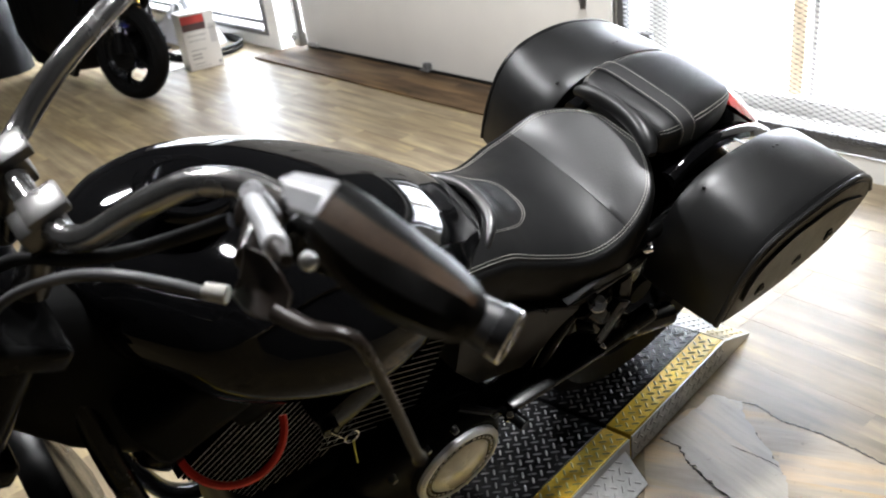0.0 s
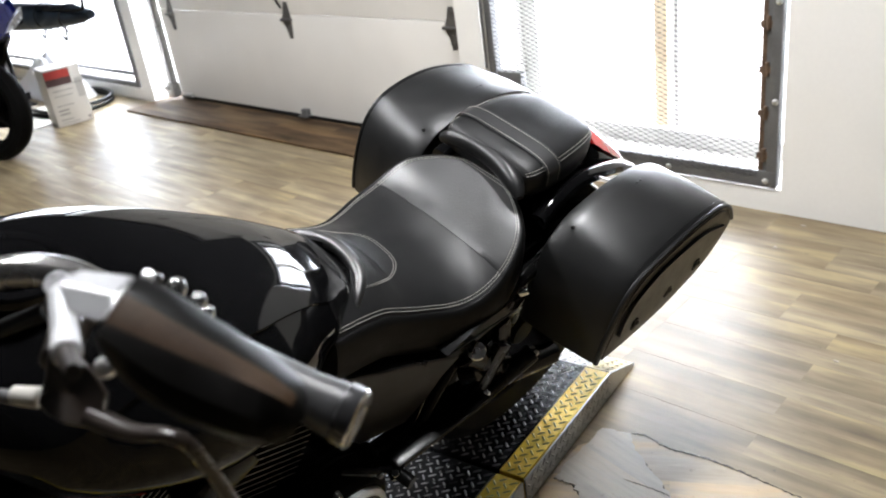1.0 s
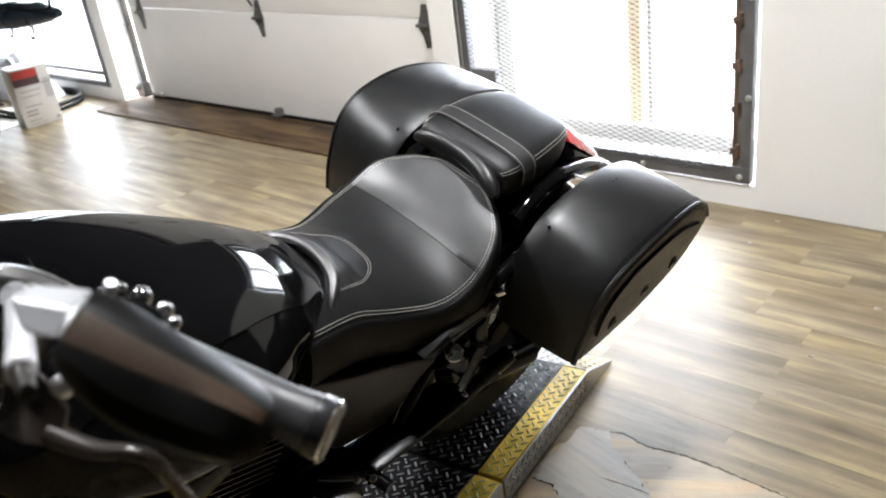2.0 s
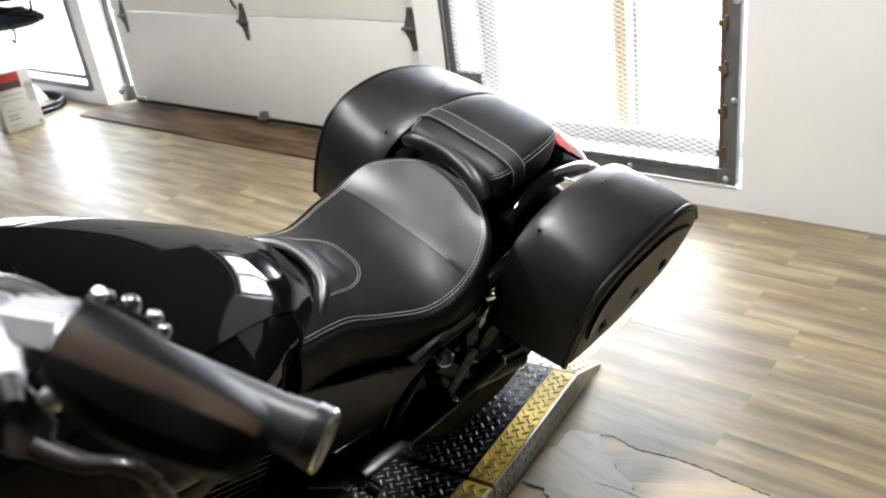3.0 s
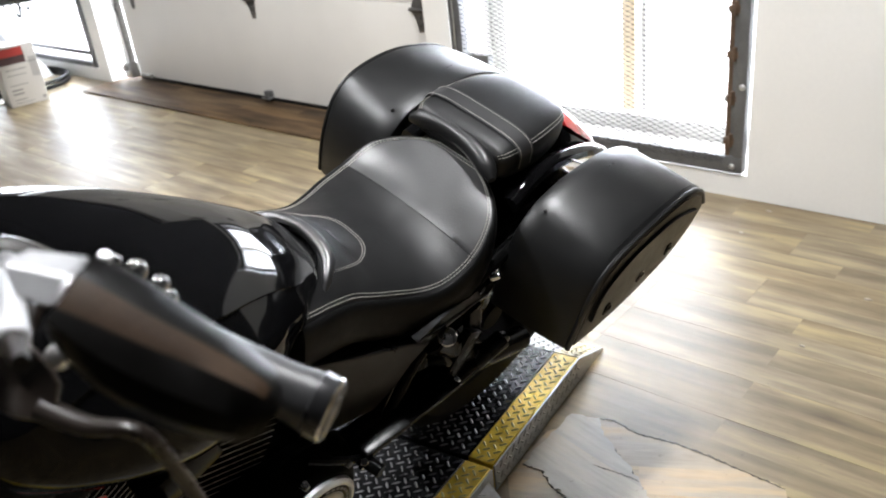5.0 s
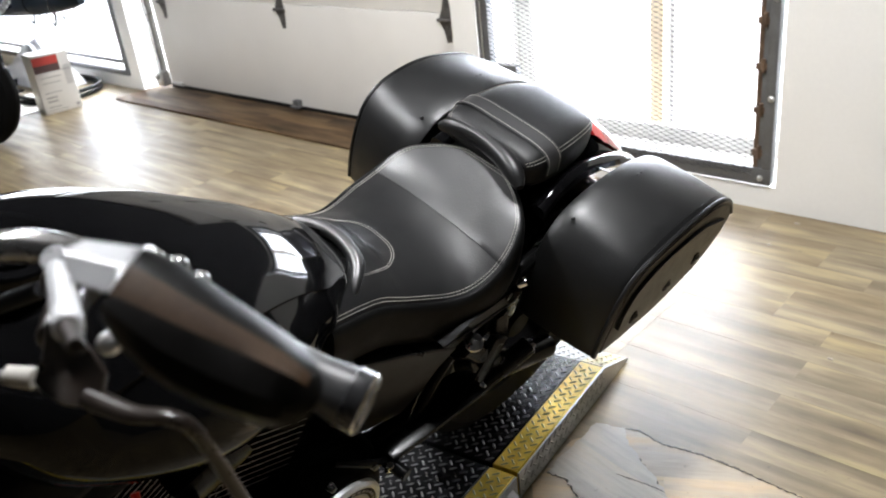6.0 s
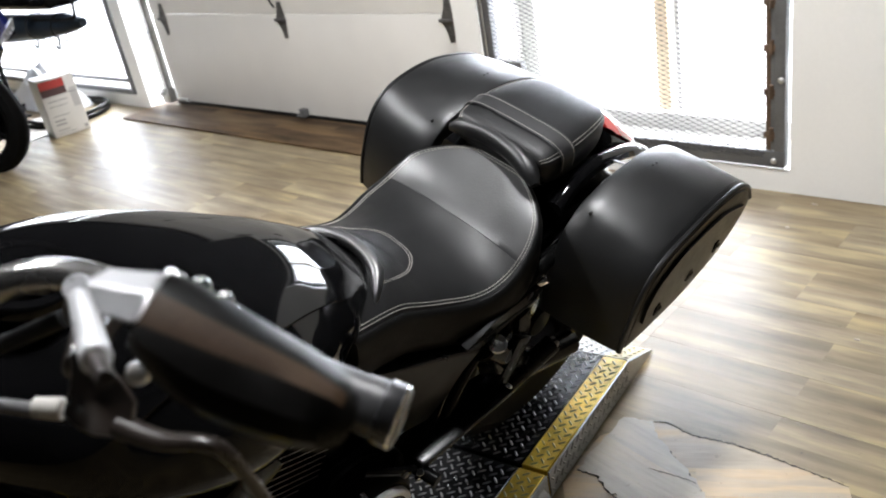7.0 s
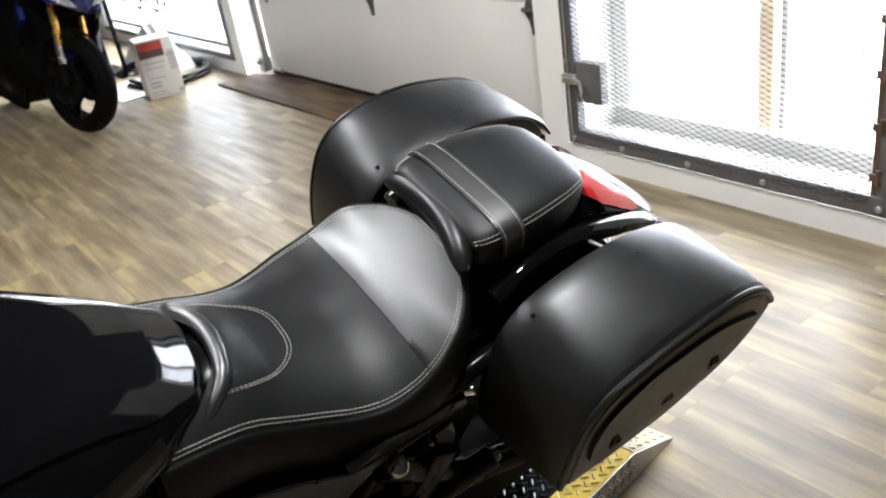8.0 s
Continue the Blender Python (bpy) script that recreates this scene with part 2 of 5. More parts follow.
def join(bm, t):
    me = bpy.data.meshes.new("t")
    t.to_mesh(me)
    t.free()
    bm.from_mesh(me)
    bpy.data.meshes.remove(me)


def span(bm, a, b, bevel=0.0, seg=2):
    """Adds the box between two corners."""
    c = [(p + q) / 2 for p, q in zip(a, b)]
    return box(bm, [abs(q - p) for p, q in zip(a, b)], Matrix.Translation(c), bevel, seg)


def lathe(bm, prof, m=Matrix(), n=32):
    """Turns (radius, height) pairs about the local z axis."""
    rings = []
    for r, h in prof:
        rings.append([bm.verts.new(m @ Vector((r * math.cos(2 * math.pi * i / n), r * math.sin(2 * math.pi * i / n), h))) for i in range(n)])
    for p, q in zip(rings, rings[1:]):
        for i in range(n):
            bm.faces.new((p[i], p[(i + 1) % n], q[(i + 1) % n], q[i]))
    for ring in (rings[0], rings[-1]):
        bm.faces.new(ring)
    return bm


def axis(p, q):
    """The matrix that puts local z along p to q, with its origin at p."""
    d = Vector(q) - Vector(p)
    return Matrix.Translation(p) @ d.to_track_quat("Z", "Y").to_matrix().to_4x4()


def rod(bm, p, q, r, r2=None, n=16):
    h = (Vector(q) - Vector(p)).length
    r2 = r if r2 is None else r2
    c = min(r, r2) * 0.12
    return lathe(bm, [(r - c, 0), (r, c), (r2, h - c), (r2 - c, h)], axis(p, q), n)


def smooth_path(pts, n=10):
    """Catmull-Rom through the points."""
    v = [Vector(p) for p in pts]
    v = [v[0] * 2 - v[1], *v, v[-1] * 2 - v[-2]]
    out = []
    for a, b, c, d in zip(v, v[1:], v[2:], v[3:]):
        for i in range(n):
            t = i / n
            out.append(0.5 * (2 * b + (c - a) * t + (2 * a - 5 * b + 4 * c - d) * t * t + (3 * b - a - 3 * c + d) * t ** 3))
    return out + [v[-2]]


def tube(bm, pts, r, n=12, closed=False, flat=1.0):
    """A round tube along the points; r a number or one for each point."""
    rings, up = [], Vector((0.13, 0.31, 0.94))
    k = len(pts)
    for i, p in enumerate(pts):
        d = (pts[(i + 1) % k] - pts[i - 1] if closed else pts[min(i + 1, k - 1)] - pts[max(i - 1, 0)]).normalized()
        up = (up - d * up.dot(d)).normalized()
        side = d.cross(up)
        rr = r[i] if isinstance(r, (list, tuple)) else r
        rings.append([bm.verts.new(p + side * math.cos(2 * math.pi * j / n) * rr + up * math.sin(2 * math.pi * j / n) * rr * flat) for j in range(n)])
    for a, b in zip(rings, rings[1:] + (rings[:1] if closed else [])):
        for j in range(n):
            bm.faces.new((a[j], a[(j + 1) % n], b[(j + 1) % n], b[j]))
    if not closed:
        bm.faces.new(rings[0])
        bm.faces.new(rings[-1])
    return bm


def loft(bm, rings, closed=True, caps=True):
    vs = [[bm.verts.new(p) for p in ring] for ring in rings]
    n = len(vs[0])
    for a, b in zip(vs, vs[1:]):
        for j in range(n if closed else n - 1):
            bm.faces.new((a[j], a[(j + 1) % n], b[(j + 1) % n], b[j]))
    if caps:
        bm.faces.new(vs[0])
        bm.faces.new(vs[-1])
    return bm


def keyed(rows, x, col):
    """Smooth interpolation in a small table, by its first column."""
    if x <= rows[0][0]:
        return rows[0][col]
    for i in range(len(rows) - 1):
        a, b = rows[i], rows[i + 1]
        if x <= b[0]:
            h = b[0] - a[0]
            p, q = rows[max(i - 1, 0)], rows[min(i + 2, len(rows) - 1)]
            m0 = (b[col] - p[col]) / (b[0] - p[0])
            m1 = (q[col] - a[col]) / (q[0] - a[0])
            t = (x - a[0]) / h
            return (2 * t ** 3 - 3 * t * t + 1) * a[col] + (t ** 3 - 2 * t * t + t) * h * m0 + (3 * t * t - 2 * t ** 3) * b[col] + (t ** 3 - t * t) * h * m1
    return rows[-1][col]


def dashes(bm, pts, long=0.0052, gap=0.0016, r=0.00062):
    """Short stitches along a path."""
    lens = [0.0]
    for a, b in zip(pts, pts[1:]):
        lens.append(lens[-1] + (b - a).length)

    def point(s):
        for i in range(len(pts) - 1):
            if s <= lens[i + 1]:
                return pts[i].lerp(pts[i + 1], (s - lens[i]) / max(1e-9, lens[i + 1] - lens[i]))
        return pts[-1]
    s = 0.0
    while s + long < lens[-1]:
        tube(bm, [point(s), point(s + long / 2) + Vector((0, 0, r * 0.4)), point(s + long)], r, 5)
        s += long + gap
    return bm


# ---------------------------------------------------------------- the room
WX, DX = 3.10, 3.225            # inner faces of the front wall and of the roller door
ROOM = (-2.42, -2.3, WX, 9.2)    # x0, y0, x1, y1
TOP = 3.6
SIDE = 0.42                     # where its white part begins
BAND, LOWB = 2.27, 1.72         # where the front wall's white meets the added dark band: by door, by gate
GATE = (1.17, 2.545, 0.09, 1.70)  # y0, y1, z0, z1 of the gate's opening
WIN = (5.80, 8.70, 0.085, 2.0)
DOOR = (2.69, 5.66, 2.45)

b = bmesh.new()
span(b, (ROOM[0], ROOM[1], -0.12), (3.45, ROOM[3], -0.004))
floor = tagged(part("floor", b, SUB, smooth=False), "worn tan and grey wood-look vinyl plank floor", "floor", kind="structure")

b = bmesh.new()
th = 0.34
for y0, y1, z0, z1 in ((SIDE, GATE[0], 0, TOP), (GATE[0], GATE[1], 0, GATE[2]), (GATE[0], GATE[1], GATE[3], TOP), (GATE[1], DOOR[0], 0, TOP),
                       (DOOR[0], DOOR[1], DOOR[2], TOP), (DOOR[1], WIN[0], 0, TOP), (WIN[0], WIN[1], 0, WIN[2]), (WIN[0], WIN[1], WIN[3], TOP), (WIN[1], ROOM[3], 0, TOP)):
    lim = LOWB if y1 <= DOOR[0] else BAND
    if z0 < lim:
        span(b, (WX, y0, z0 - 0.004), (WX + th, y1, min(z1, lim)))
tagged(part("wall_front", b, WALL, smooth=False), "white painted front wall with a gate, door and window", "wall", kind="structure")
# unseen dark band and corner, added so the tank reflects darkness
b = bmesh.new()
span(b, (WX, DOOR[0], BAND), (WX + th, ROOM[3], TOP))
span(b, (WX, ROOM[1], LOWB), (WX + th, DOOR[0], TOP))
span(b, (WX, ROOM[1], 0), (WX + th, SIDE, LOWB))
tagged(part("wall_reflection_band", b, DIM, smooth=False), "unseen dark band and corner of the front wall, added to darken reflections", "wall", kind="structure")
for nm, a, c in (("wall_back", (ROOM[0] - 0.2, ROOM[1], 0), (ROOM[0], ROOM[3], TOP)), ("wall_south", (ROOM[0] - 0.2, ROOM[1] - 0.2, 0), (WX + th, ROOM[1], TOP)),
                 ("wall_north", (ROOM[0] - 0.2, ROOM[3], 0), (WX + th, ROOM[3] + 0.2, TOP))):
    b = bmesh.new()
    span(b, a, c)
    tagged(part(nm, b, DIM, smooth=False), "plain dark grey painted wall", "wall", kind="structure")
b = bmesh.new()
span(b, (ROOM[0] - 0.2, ROOM[1] - 0.2, TOP), (WX + th, ROOM[3] + 0.2, TOP + 0.15))
tagged(part("ceiling", b, CEIL, smooth=False), "plain dark painted ceiling", "ceiling", kind="structure")

# outside: pale yard and bright overcast distance
b = bmesh.new()
span(b, (3.44, -40, -0.15), (60, 60, -0.02))
tagged(part("ground", b, CONC, smooth=False), "pale concrete yard outside", "ground", kind="structure")
b = bmesh.new()
span(b, (9.0, -14, -0.02), (9.1, 24, 9))
tagged(part("backdrop", b, GLOW, smooth=False), "overexposed bright overcast distance", "backdrop", kind="structure")

# ceiling lamps
for x, y, glow in ((-0.2, 2.45, LAMPG), (1.0, 3.3, LAMPG), (1.55, 0.55, LAMPB)):
    lamp = thing("ceiling_lamp", "round white ceiling lamp with a glowing diffuser", "lamp", pose(x, y, TOP), "ceiling lamps")
    b = bmesh.new()
    lathe(b, [(0.10, 0), (0.17, -0.03), (0.20, -0.09), (0.19, -0.092)], n=40)
    part("housing", b, GREYST, lamp)
    b = bmesh.new()
    lathe(b, [(0.185, -0.0925), (0.18, -0.105), (0.12, -0.115), (0.02, -0.118)], n=40)
    part("diffuser", b, glow, lamp, "glowing diffuser")

# sectional overhead door
door = thing("garage_door", "white sectional overhead door with raised hinges", "garage door", kind="structure")
SEC = 0.60
for i in range(4):
    b = bmesh.new()
    span(b, (DX, DOOR[0] + 0.02, 0.03 + SEC * i + 0.002), (DX + 0.045, DOOR[1] - 0.16, 0.03 + SEC * (i + 1) - 0.002), 0.004)
    part("door_section", b, DOORP, door)
b = bmesh.new()
span(b, (DX - 0.004, DOOR[0] + 0.02, 0.0), (DX + 0.04, DOOR[1] - 0.16, 0.03), 0.008)
part("bottom_seal", b, RUBBER, door, "black rubber bottom seal")


def hinge(y, z):
    b = bmesh.new()
    prof = [(-0.022, -0.105), (0.006, -0.11), (0.02, -0.05), (0.04, -0.02), (0.045, 0.0), (0.04, 0.02), (0.024, 0.05), (0.012, 0.10), (-0.02, 0.10), (-0.03, 0.04), (-0.034, 0.0), (-0.03, -0.05)]
    rings = [[Vector((DX - d, y + p, z + q)) for p, q in prof] for d in (0.0, 0.004)]
    loft(b, rings)
    rod(b, (DX - 0.012, y - 0.045, z), (DX - 0.012, y + 0.05, z), 0.009)
    for q in (-0.075, -0.04, 0.05, 0.08):
        rod(b, (DX - 0.002, y - 0.006, z + q), (DX - 0.010, y - 0.006, z + q), 0.007, n=6)
    part("hinge", b, HINGE, door, "dull galvanised hinge")


for i in (1, 2, 3):
    for y in (5.36, 4.10, 2.83):
        hinge(y, 0.03 + SEC * i - 0.03)
b = bmesh.new()
span(b, (DX - 0.035, 4.055, 0.035), (DX, 4.105, 0.075), 0.006)
span(b, (DX - 0.05, 4.045, 0.03), (DX - 0.01, 4.12, 0.042), 0.004)
part("lift_handle", b, GREYST, door, "dark lift handle")
b = bmesh.new()
span(b, (DX - 0.05, 5.50, 0.10), (DX - 0.044, 5.56, 2.4))
span(b, (DX - 0.05, 5.50, 0.10), (DX - 0.005, 5.504, 2.4))
span(b, (DX - 0.05, 5.556, 0.10), (DX - 0.02, 5.56, 2.4))
part("door_track", b, GALV, door, "galvanised vertical track")
b = bmesh.new()
span(b, (DX - 0.07, 5.47, 0.03), (DX - 0.01, 5.57, 0.13), 0.006)
rod(b, (DX - 0.075, 5.52, 0.10), (DX - 0.10, 5.52, 0.10), 0.02)
rod(b, (DX - 0.03, 5.42, 0.05), (DX - 0.03, 5.30, 0.05), 0.014)
part("bottom_bracket", b, GALV, door, "bottom roller bracket")
b = bmesh.new()
tube(b, smooth_path([(DX - 0.05, 5.585, 0.12), (DX - 0.06, 5.60, 0.9), (DX - 0.05, 5.62, 2.3)]), 0.003, 6)
part("lift_cable", b, GALV, door)
b = bmesh.new()
tube(b, smooth_path([(DX - 0.02, 4.12, 0.67), (DX - 0.03, 4.14, 0.72), (DX - 0.03, 4.15, 0.8), (DX - 0.03, 4.15, 1.4)]), 0.006, 8)
part("pull_rope", b, RUBBER, door)

b = bmesh.new()
span(b, (2.86, 2.72, 0.001), (3.30, 5.64, 0.012), 0.004)
tagged(part("threshold_board", b, PLANKD), "dark brown worn board before the garage door", "threshold", kind="structure")

# ------------------------------------------------------- steel gate with expanded mesh
gate = thing("window_1", "dark steel gate with expanded metal mesh over a bright opening", "gate", kind="structure")
y0, y1, z0, z1 = 1.187, 2.53, 0.10, 1.69
for nm, a, c in (("window_frame", (WX - 0.012, y0, z0), (WX + 0.03, y1, z0 + 0.062)), ("window_frame", (WX - 0.012, y0, z1 - 0.06), (WX + 0.03, y1, z1)),
                 ("window_frame", (WX - 0.0125, y1 - 0.062, z0 + 0.062), (WX + 0.03, y1, z1 - 0.06)), ("window_frame", (WX - 0.0125, y0, z0 + 0.062), (WX + 0.03, y0 + 0.036, z1 - 0.06))):
    b = bmesh.new()
    span(b, a, c, 0.004)
    part(nm, b, GREYST, gate)
b = bmesh.new()
span(b, (WX - 0.004, y0 + 0.054, z0 + 0.062), (WX + 0.024, y0 + 0.072, z1 - 0.06), 0.003)
part("hinge_post", b, RUST, gate, "rusty hinge-side bar")
b = bmesh.new()
span(b, (WX - 0.002, y0 + 0.036, z0 + 0.064), (WX + 0.01, y0 + 0.055, z1 - 0.062))
part("hinge_web", b, GREYST, gate)
for zz in (0.20, 0.36, 0.52, 0.68, 1.1, 1.5):
    b = bmesh.new()
    rod(b, (WX - 0.008, y0 + 0.05, zz), (WX - 0.008, y0 + 0.05, zz + 0.05), 0.008)
    span(b, (WX - 0.010, y0 + 0.034, zz + 0.01), (WX - 0.004, y0 + 0.078, zz + 0.035), 0.002)
    part("hinge_knuckle", b, RUST, gate)
for y, zz in ((1.225, 0.125), (1.20, 0.43), (1.20, 0.78), (1.20, 1.5), (1.62, 0.125), (1.93, 0.125), (2.24, 0.125), (2.50, 0.125), (2.51, 0.45), (2.51, 1.2)):
    b = bmesh.new()
    lathe(b, [(0.012, 0), (0.012, 0.003), (0.009, 0.007), (0.003, 0.009)], axis((WX - 0.0125, y, zz), (WX - 0.03, y, zz)), 12)
    part("bolt", b, GALV, gate, "round bolt head")
# lock box and handle
b = bmesh.new()
span(b, (WX - 0.02, 2.325, 0.29), (WX + 0.02, 2.455, 0.455), 0.004)
part("lock_box", b, GREYST, gate, "dark sheet lock box")
b = bmesh.new()
span(b, (WX - 0.03, 2.455, 0.36), (WX - 0.012, 2.53, 0.40), 0.004)
tube(b, smooth_path([(WX - 0.03, 2.52, 0.385), (WX - 0.05, 2.46, 0.39), (WX - 0.05, 2.415, 0.385), (WX - 0.05, 2.405, 0.33), (WX - 0.05, 2.40, 0.30)], 6), 0.006, 8)
rod(b, (WX - 0.02, 2.50, 0.10), (WX - 0.02, 2.50, 1.6), 0.004)
part("latch", b, GALV, gate, "bent steel latch handle")


def expanded_mesh(ya, yb, za, zb, pitch_y, pitch_z, strand, xa):
    """Diamond mesh out of zigzag strands, one zigzag a row."""
    verts, faces = [], []
    rows = int((zb - za) / pitch_z)
    cols = int((yb - ya) / pitch_y * 2)
    for r in range(rows):
        for s in (r % 2,):
            zc = za + pitch_z * (r + 0.5)
            for c in range(cols):
                y_a, y_b = ya + pitch_y / 2 * c, ya + pitch_y / 2 * (c + 1)
                up_a, up_b = ((c + s) % 2), ((c + s + 1) % 2)
                za_, zb_ = zc + pitch_z / 2 * (up_a * 2 - 1), zc + pitch_z / 2 * (up_b * 2 - 1)
                i = len(verts)
                for yy, zz in ((y_a, za_), (y_b, zb_)):
                    verts += [(xa, yy, zz - strand / 2), (xa + 0.0025, yy, zz + strand / 2), (xa + 0.004, yy, zz - strand / 2)]
                if up_a == 1:
                    j = len(verts)
                    h = 0.0042
                    verts += [(xa - 0.001, y_a - h, za_), (xa - 0.001, y_a, za_ - h * 0.75), (xa - 0.001, y_a + h, za_), (xa - 0.001, y_a, za_ + h * 0.75), (xa + 0.004, y_a, za_)]
                    faces += [(j, j + 1, j + 2, j + 3), (j, j + 4, j + 1), (j + 1, j + 4, j + 2), (j + 2, j + 4, j + 3), (j + 3, j + 4, j)]
                faces += [(i, i + 1, i + 4, i + 3), (i + 1, i + 2, i + 5, i + 4), (i + 2, i, i + 3, i + 5)]
    me = bpy.data.meshes.new("expanded_mesh")
    me.from_pydata(verts, [], faces)
    me.materials.append(MESHST)
    ob = new("expanded_mesh", me)
    return tagged(ob, "thin steel diamond mesh", kind="stuff")


em = expanded_mesh(y0 + 0.072, y1 - 0.045, z0 + 0.035, z1 - 0.03, 0.046, 0.0095, 0.0016, WX - 0.016)
em.parent = gate

# glazed frame behind the gate
glz = thing("window_2", "pale glazed frame with one orange wooden post behind the gate", "window", kind="structure")
GX = 3.40
b = bmesh.new()
span(b, (GX, 1.792, 0.17), (GX + 0.04, 1.852, 1.71), 0.004)
part("post", b, OAK, glz, "orange wooden post")
b = bmesh.new()
span(b, (GX, 2.46, 0.17), (GX + 0.04, 2.54, 1.71), 0.004)
span(b, (GX + 0.005, 1.742, 0.17), (GX + 0.03, 1.768, 1.71), 0.004)
part("window_frame", b, WALL, glz)
b = bmesh.new()
span(b, (GX - 0.01, 1.17, 0.085), (GX + 0.05, 2.545, 0.16), 0.004)
part("window_sill", b, CONC, glz)
b = bmesh.new()
span(b, (GX + 0.018, 1.18, 0.16), (GX + 0.022, 2.54, 1.71))
ob = part("pane", b, GLASS, glz, smooth=False)
ob.visible_shadow = False

# left window
win = thing("window_3", "dark steel framed window full of white daylight", "window", kind="structure")
for a, c in (((WX - 0.01, 5.815, 0.09), (WX + 0.03, 5.855, 2.0)), ((WX - 0.01, 5.855, 0.09), (WX + 0.03, 8.66, 0.125)), ((WX + 0.05, 5.93, 0.15), (WX + 0.08, 5.96, 2.0)), ((WX + 0.05, 5.96, 0.15), (WX + 0.08, 8.66, 0.18)), ((WX - 0.01, 8.62, 0.125), (WX + 0.03, 8.66, 2.0))):
    b = bmesh.new()
    span(b, a, c, 0.004)
    part("window_frame", b, GREYST, win)
b = bmesh.new()
span(b, (WX + 0.30, 5.82, 0.09), (WX + 0.304, 8.70, 2.0))
ob = part("pane", b, GLASS, win, smooth=False)
ob.visible_shadow = False

# ---------------------------------------------------------------- low lift platform
LH = 0.073
LIFT = pose(1.338, 1.036, 0, 0, 0, 7.7)   # local x rearward along the outer edge, y across
lift = thing("motorcycle_lift", "low steel lift with black and yellow tread plate", "lift", LIFT)
LW, YB = 0.68, 0.068


def lugs(bm, x0, x1, ya, yb, height, slope=0.0, pitch=0.0148):
    """Raised bars of tread plate, row by row turned left and right."""
    nx, ny = int((x1 - x0) / pitch), max(1, int(round((yb - ya) / pitch)))
    for i in range(nx):
        for j in range(i % 2, ny, 2):
            cx, cy = x0 + pitch * (i + 0.5), ya + (yb - ya) * (j + 0.5) / ny
            a = radians(45 if i % 2 else -45)
            z = height + slope * (cx - x0)
            ring = []
            for u, w in ((-0.0112, 0), (-0.006, 0.0026), (0.006, 0.0026), (0.0112, 0), (0.006, -0.0026), (-0.006, -0.0026)):
                px, py = cx + u * math.cos(a) - w * math.sin(a), cy + u * math.sin(a) + w * math.cos(a)
                ring.append(bm.verts.new((px, py, z + slope * (px - cx))))
            t1 = bm.verts.new((cx - 0.0060 * math.cos(a), cy - 0.0060 * math.sin(a), z + 0.0026))
            t2 = bm.verts.new((cx + 0.0060 * math.cos(a), cy + 0.0060 * math.sin(a), z + 0.0026))
            for f in ((0, 1, t1), (1, 2, t2, t1), (2, 3, t2), (3, 4, t2), (4, 5, t1, t2), (5, 0, t1)):
                bm.faces.new([ring[k] if isinstance(k, int) else k for k in f])
    return bm


RX, RE = 0.47, 0.625   # where the tail ramp starts and ends
for nm, mt, lm, xa, xb, ya, yb in (("main_deck", BLKPL, LUGB, -1.75, -0.005, YB, LW - YB), ("main_edge", YELL, LUGY, -1.75, -0.005, 0, YB), ("main_edge", YELL, LUGY, -1.75, -0.005, LW - YB, LW),
                                   ("rear_deck", BLKPL, LUGB, 0.005, RX, YB, LW - YB), ("rear_edge", YELL, LUGY, 0.005, RX, 0, YB), ("rear_edge", YELL, LUGY, 0.005, RX, LW - YB, LW)):
    b = bmesh.new()
    span(b, (xa, ya + 0.0008, 0.004), (xb, yb - 0.0008, LH), 0.002, 1)
    pl = part(nm, b, mt, lift)
    b = bmesh.new()
    lugs(b, xa + 0.005, xb - 0.005, ya + 0.006, yb - 0.006, LH)
    tagged(part("tread_relief", b, lm, pl, smooth=False), kind="stuff")
slope = -(LH - 0.008) / (RE - RX)
for nm, mt, lm, ya, yb in (("tail_ramp", PLATE, PLATE, YB, LW - YB), ("tail_edge", YELLP, YELLP, 0, YB), ("tail_edge", YELLP, YELLP, LW - YB, LW)):
    b = bmesh.new()
    loft(b, [[Vector((x, y, z)) for x, z in ((RX + 0.001, 0.003), (RX + 0.001, LH), (RE, 0.008), (RE, 0.003))] for y in (ya + 0.0008, yb - 0.0008)])
    pl = part(nm, b, mt, lift)
    b = bmesh.new()
    lugs(b, RX + 0.004, RE - 0.004, ya + 0.006, yb - 0.006, LH - 0.0003, slope)
    tagged(part("tread_relief", b, lm, pl, smooth=False), kind="stuff")
# bare side plate
b = bmesh.new()
loft(b, [[Vector((x, y, z)) for x, z in ((0.004, 0.002), (0.004, LH - 0.002), (RX, LH - 0.002), (RE, 0.009), (RE, 0.002))] for y in (-0.004, -0.0005)])
side = part("side_plate", b, PLATE, lift, "bare tread plate side")
b = bmesh.new()
t = bmesh.new()
lugs(t, 0.01, RX, 0.006, LH - 0.006, 0.0)
t.transform(Matrix.Translation((0, -0.004, 0)) @ Matrix.Rotation(radians(90), 4, "X"))
join(b, t)
tagged(part("tread_relief", b, PLATE, side, smooth=False), kind="stuff")
b = bmesh.new()
loft(b, [[Vector((x, y, z)) for x, z in ((-1.75, 0.002), (-1.75, LH - 0.002), (-0.006, LH - 0.002), (-0.006, 0.002))] for y in (-0.004, -0.0005)])
part("side_plate", b, PLATE, lift, "bare tread plate side")
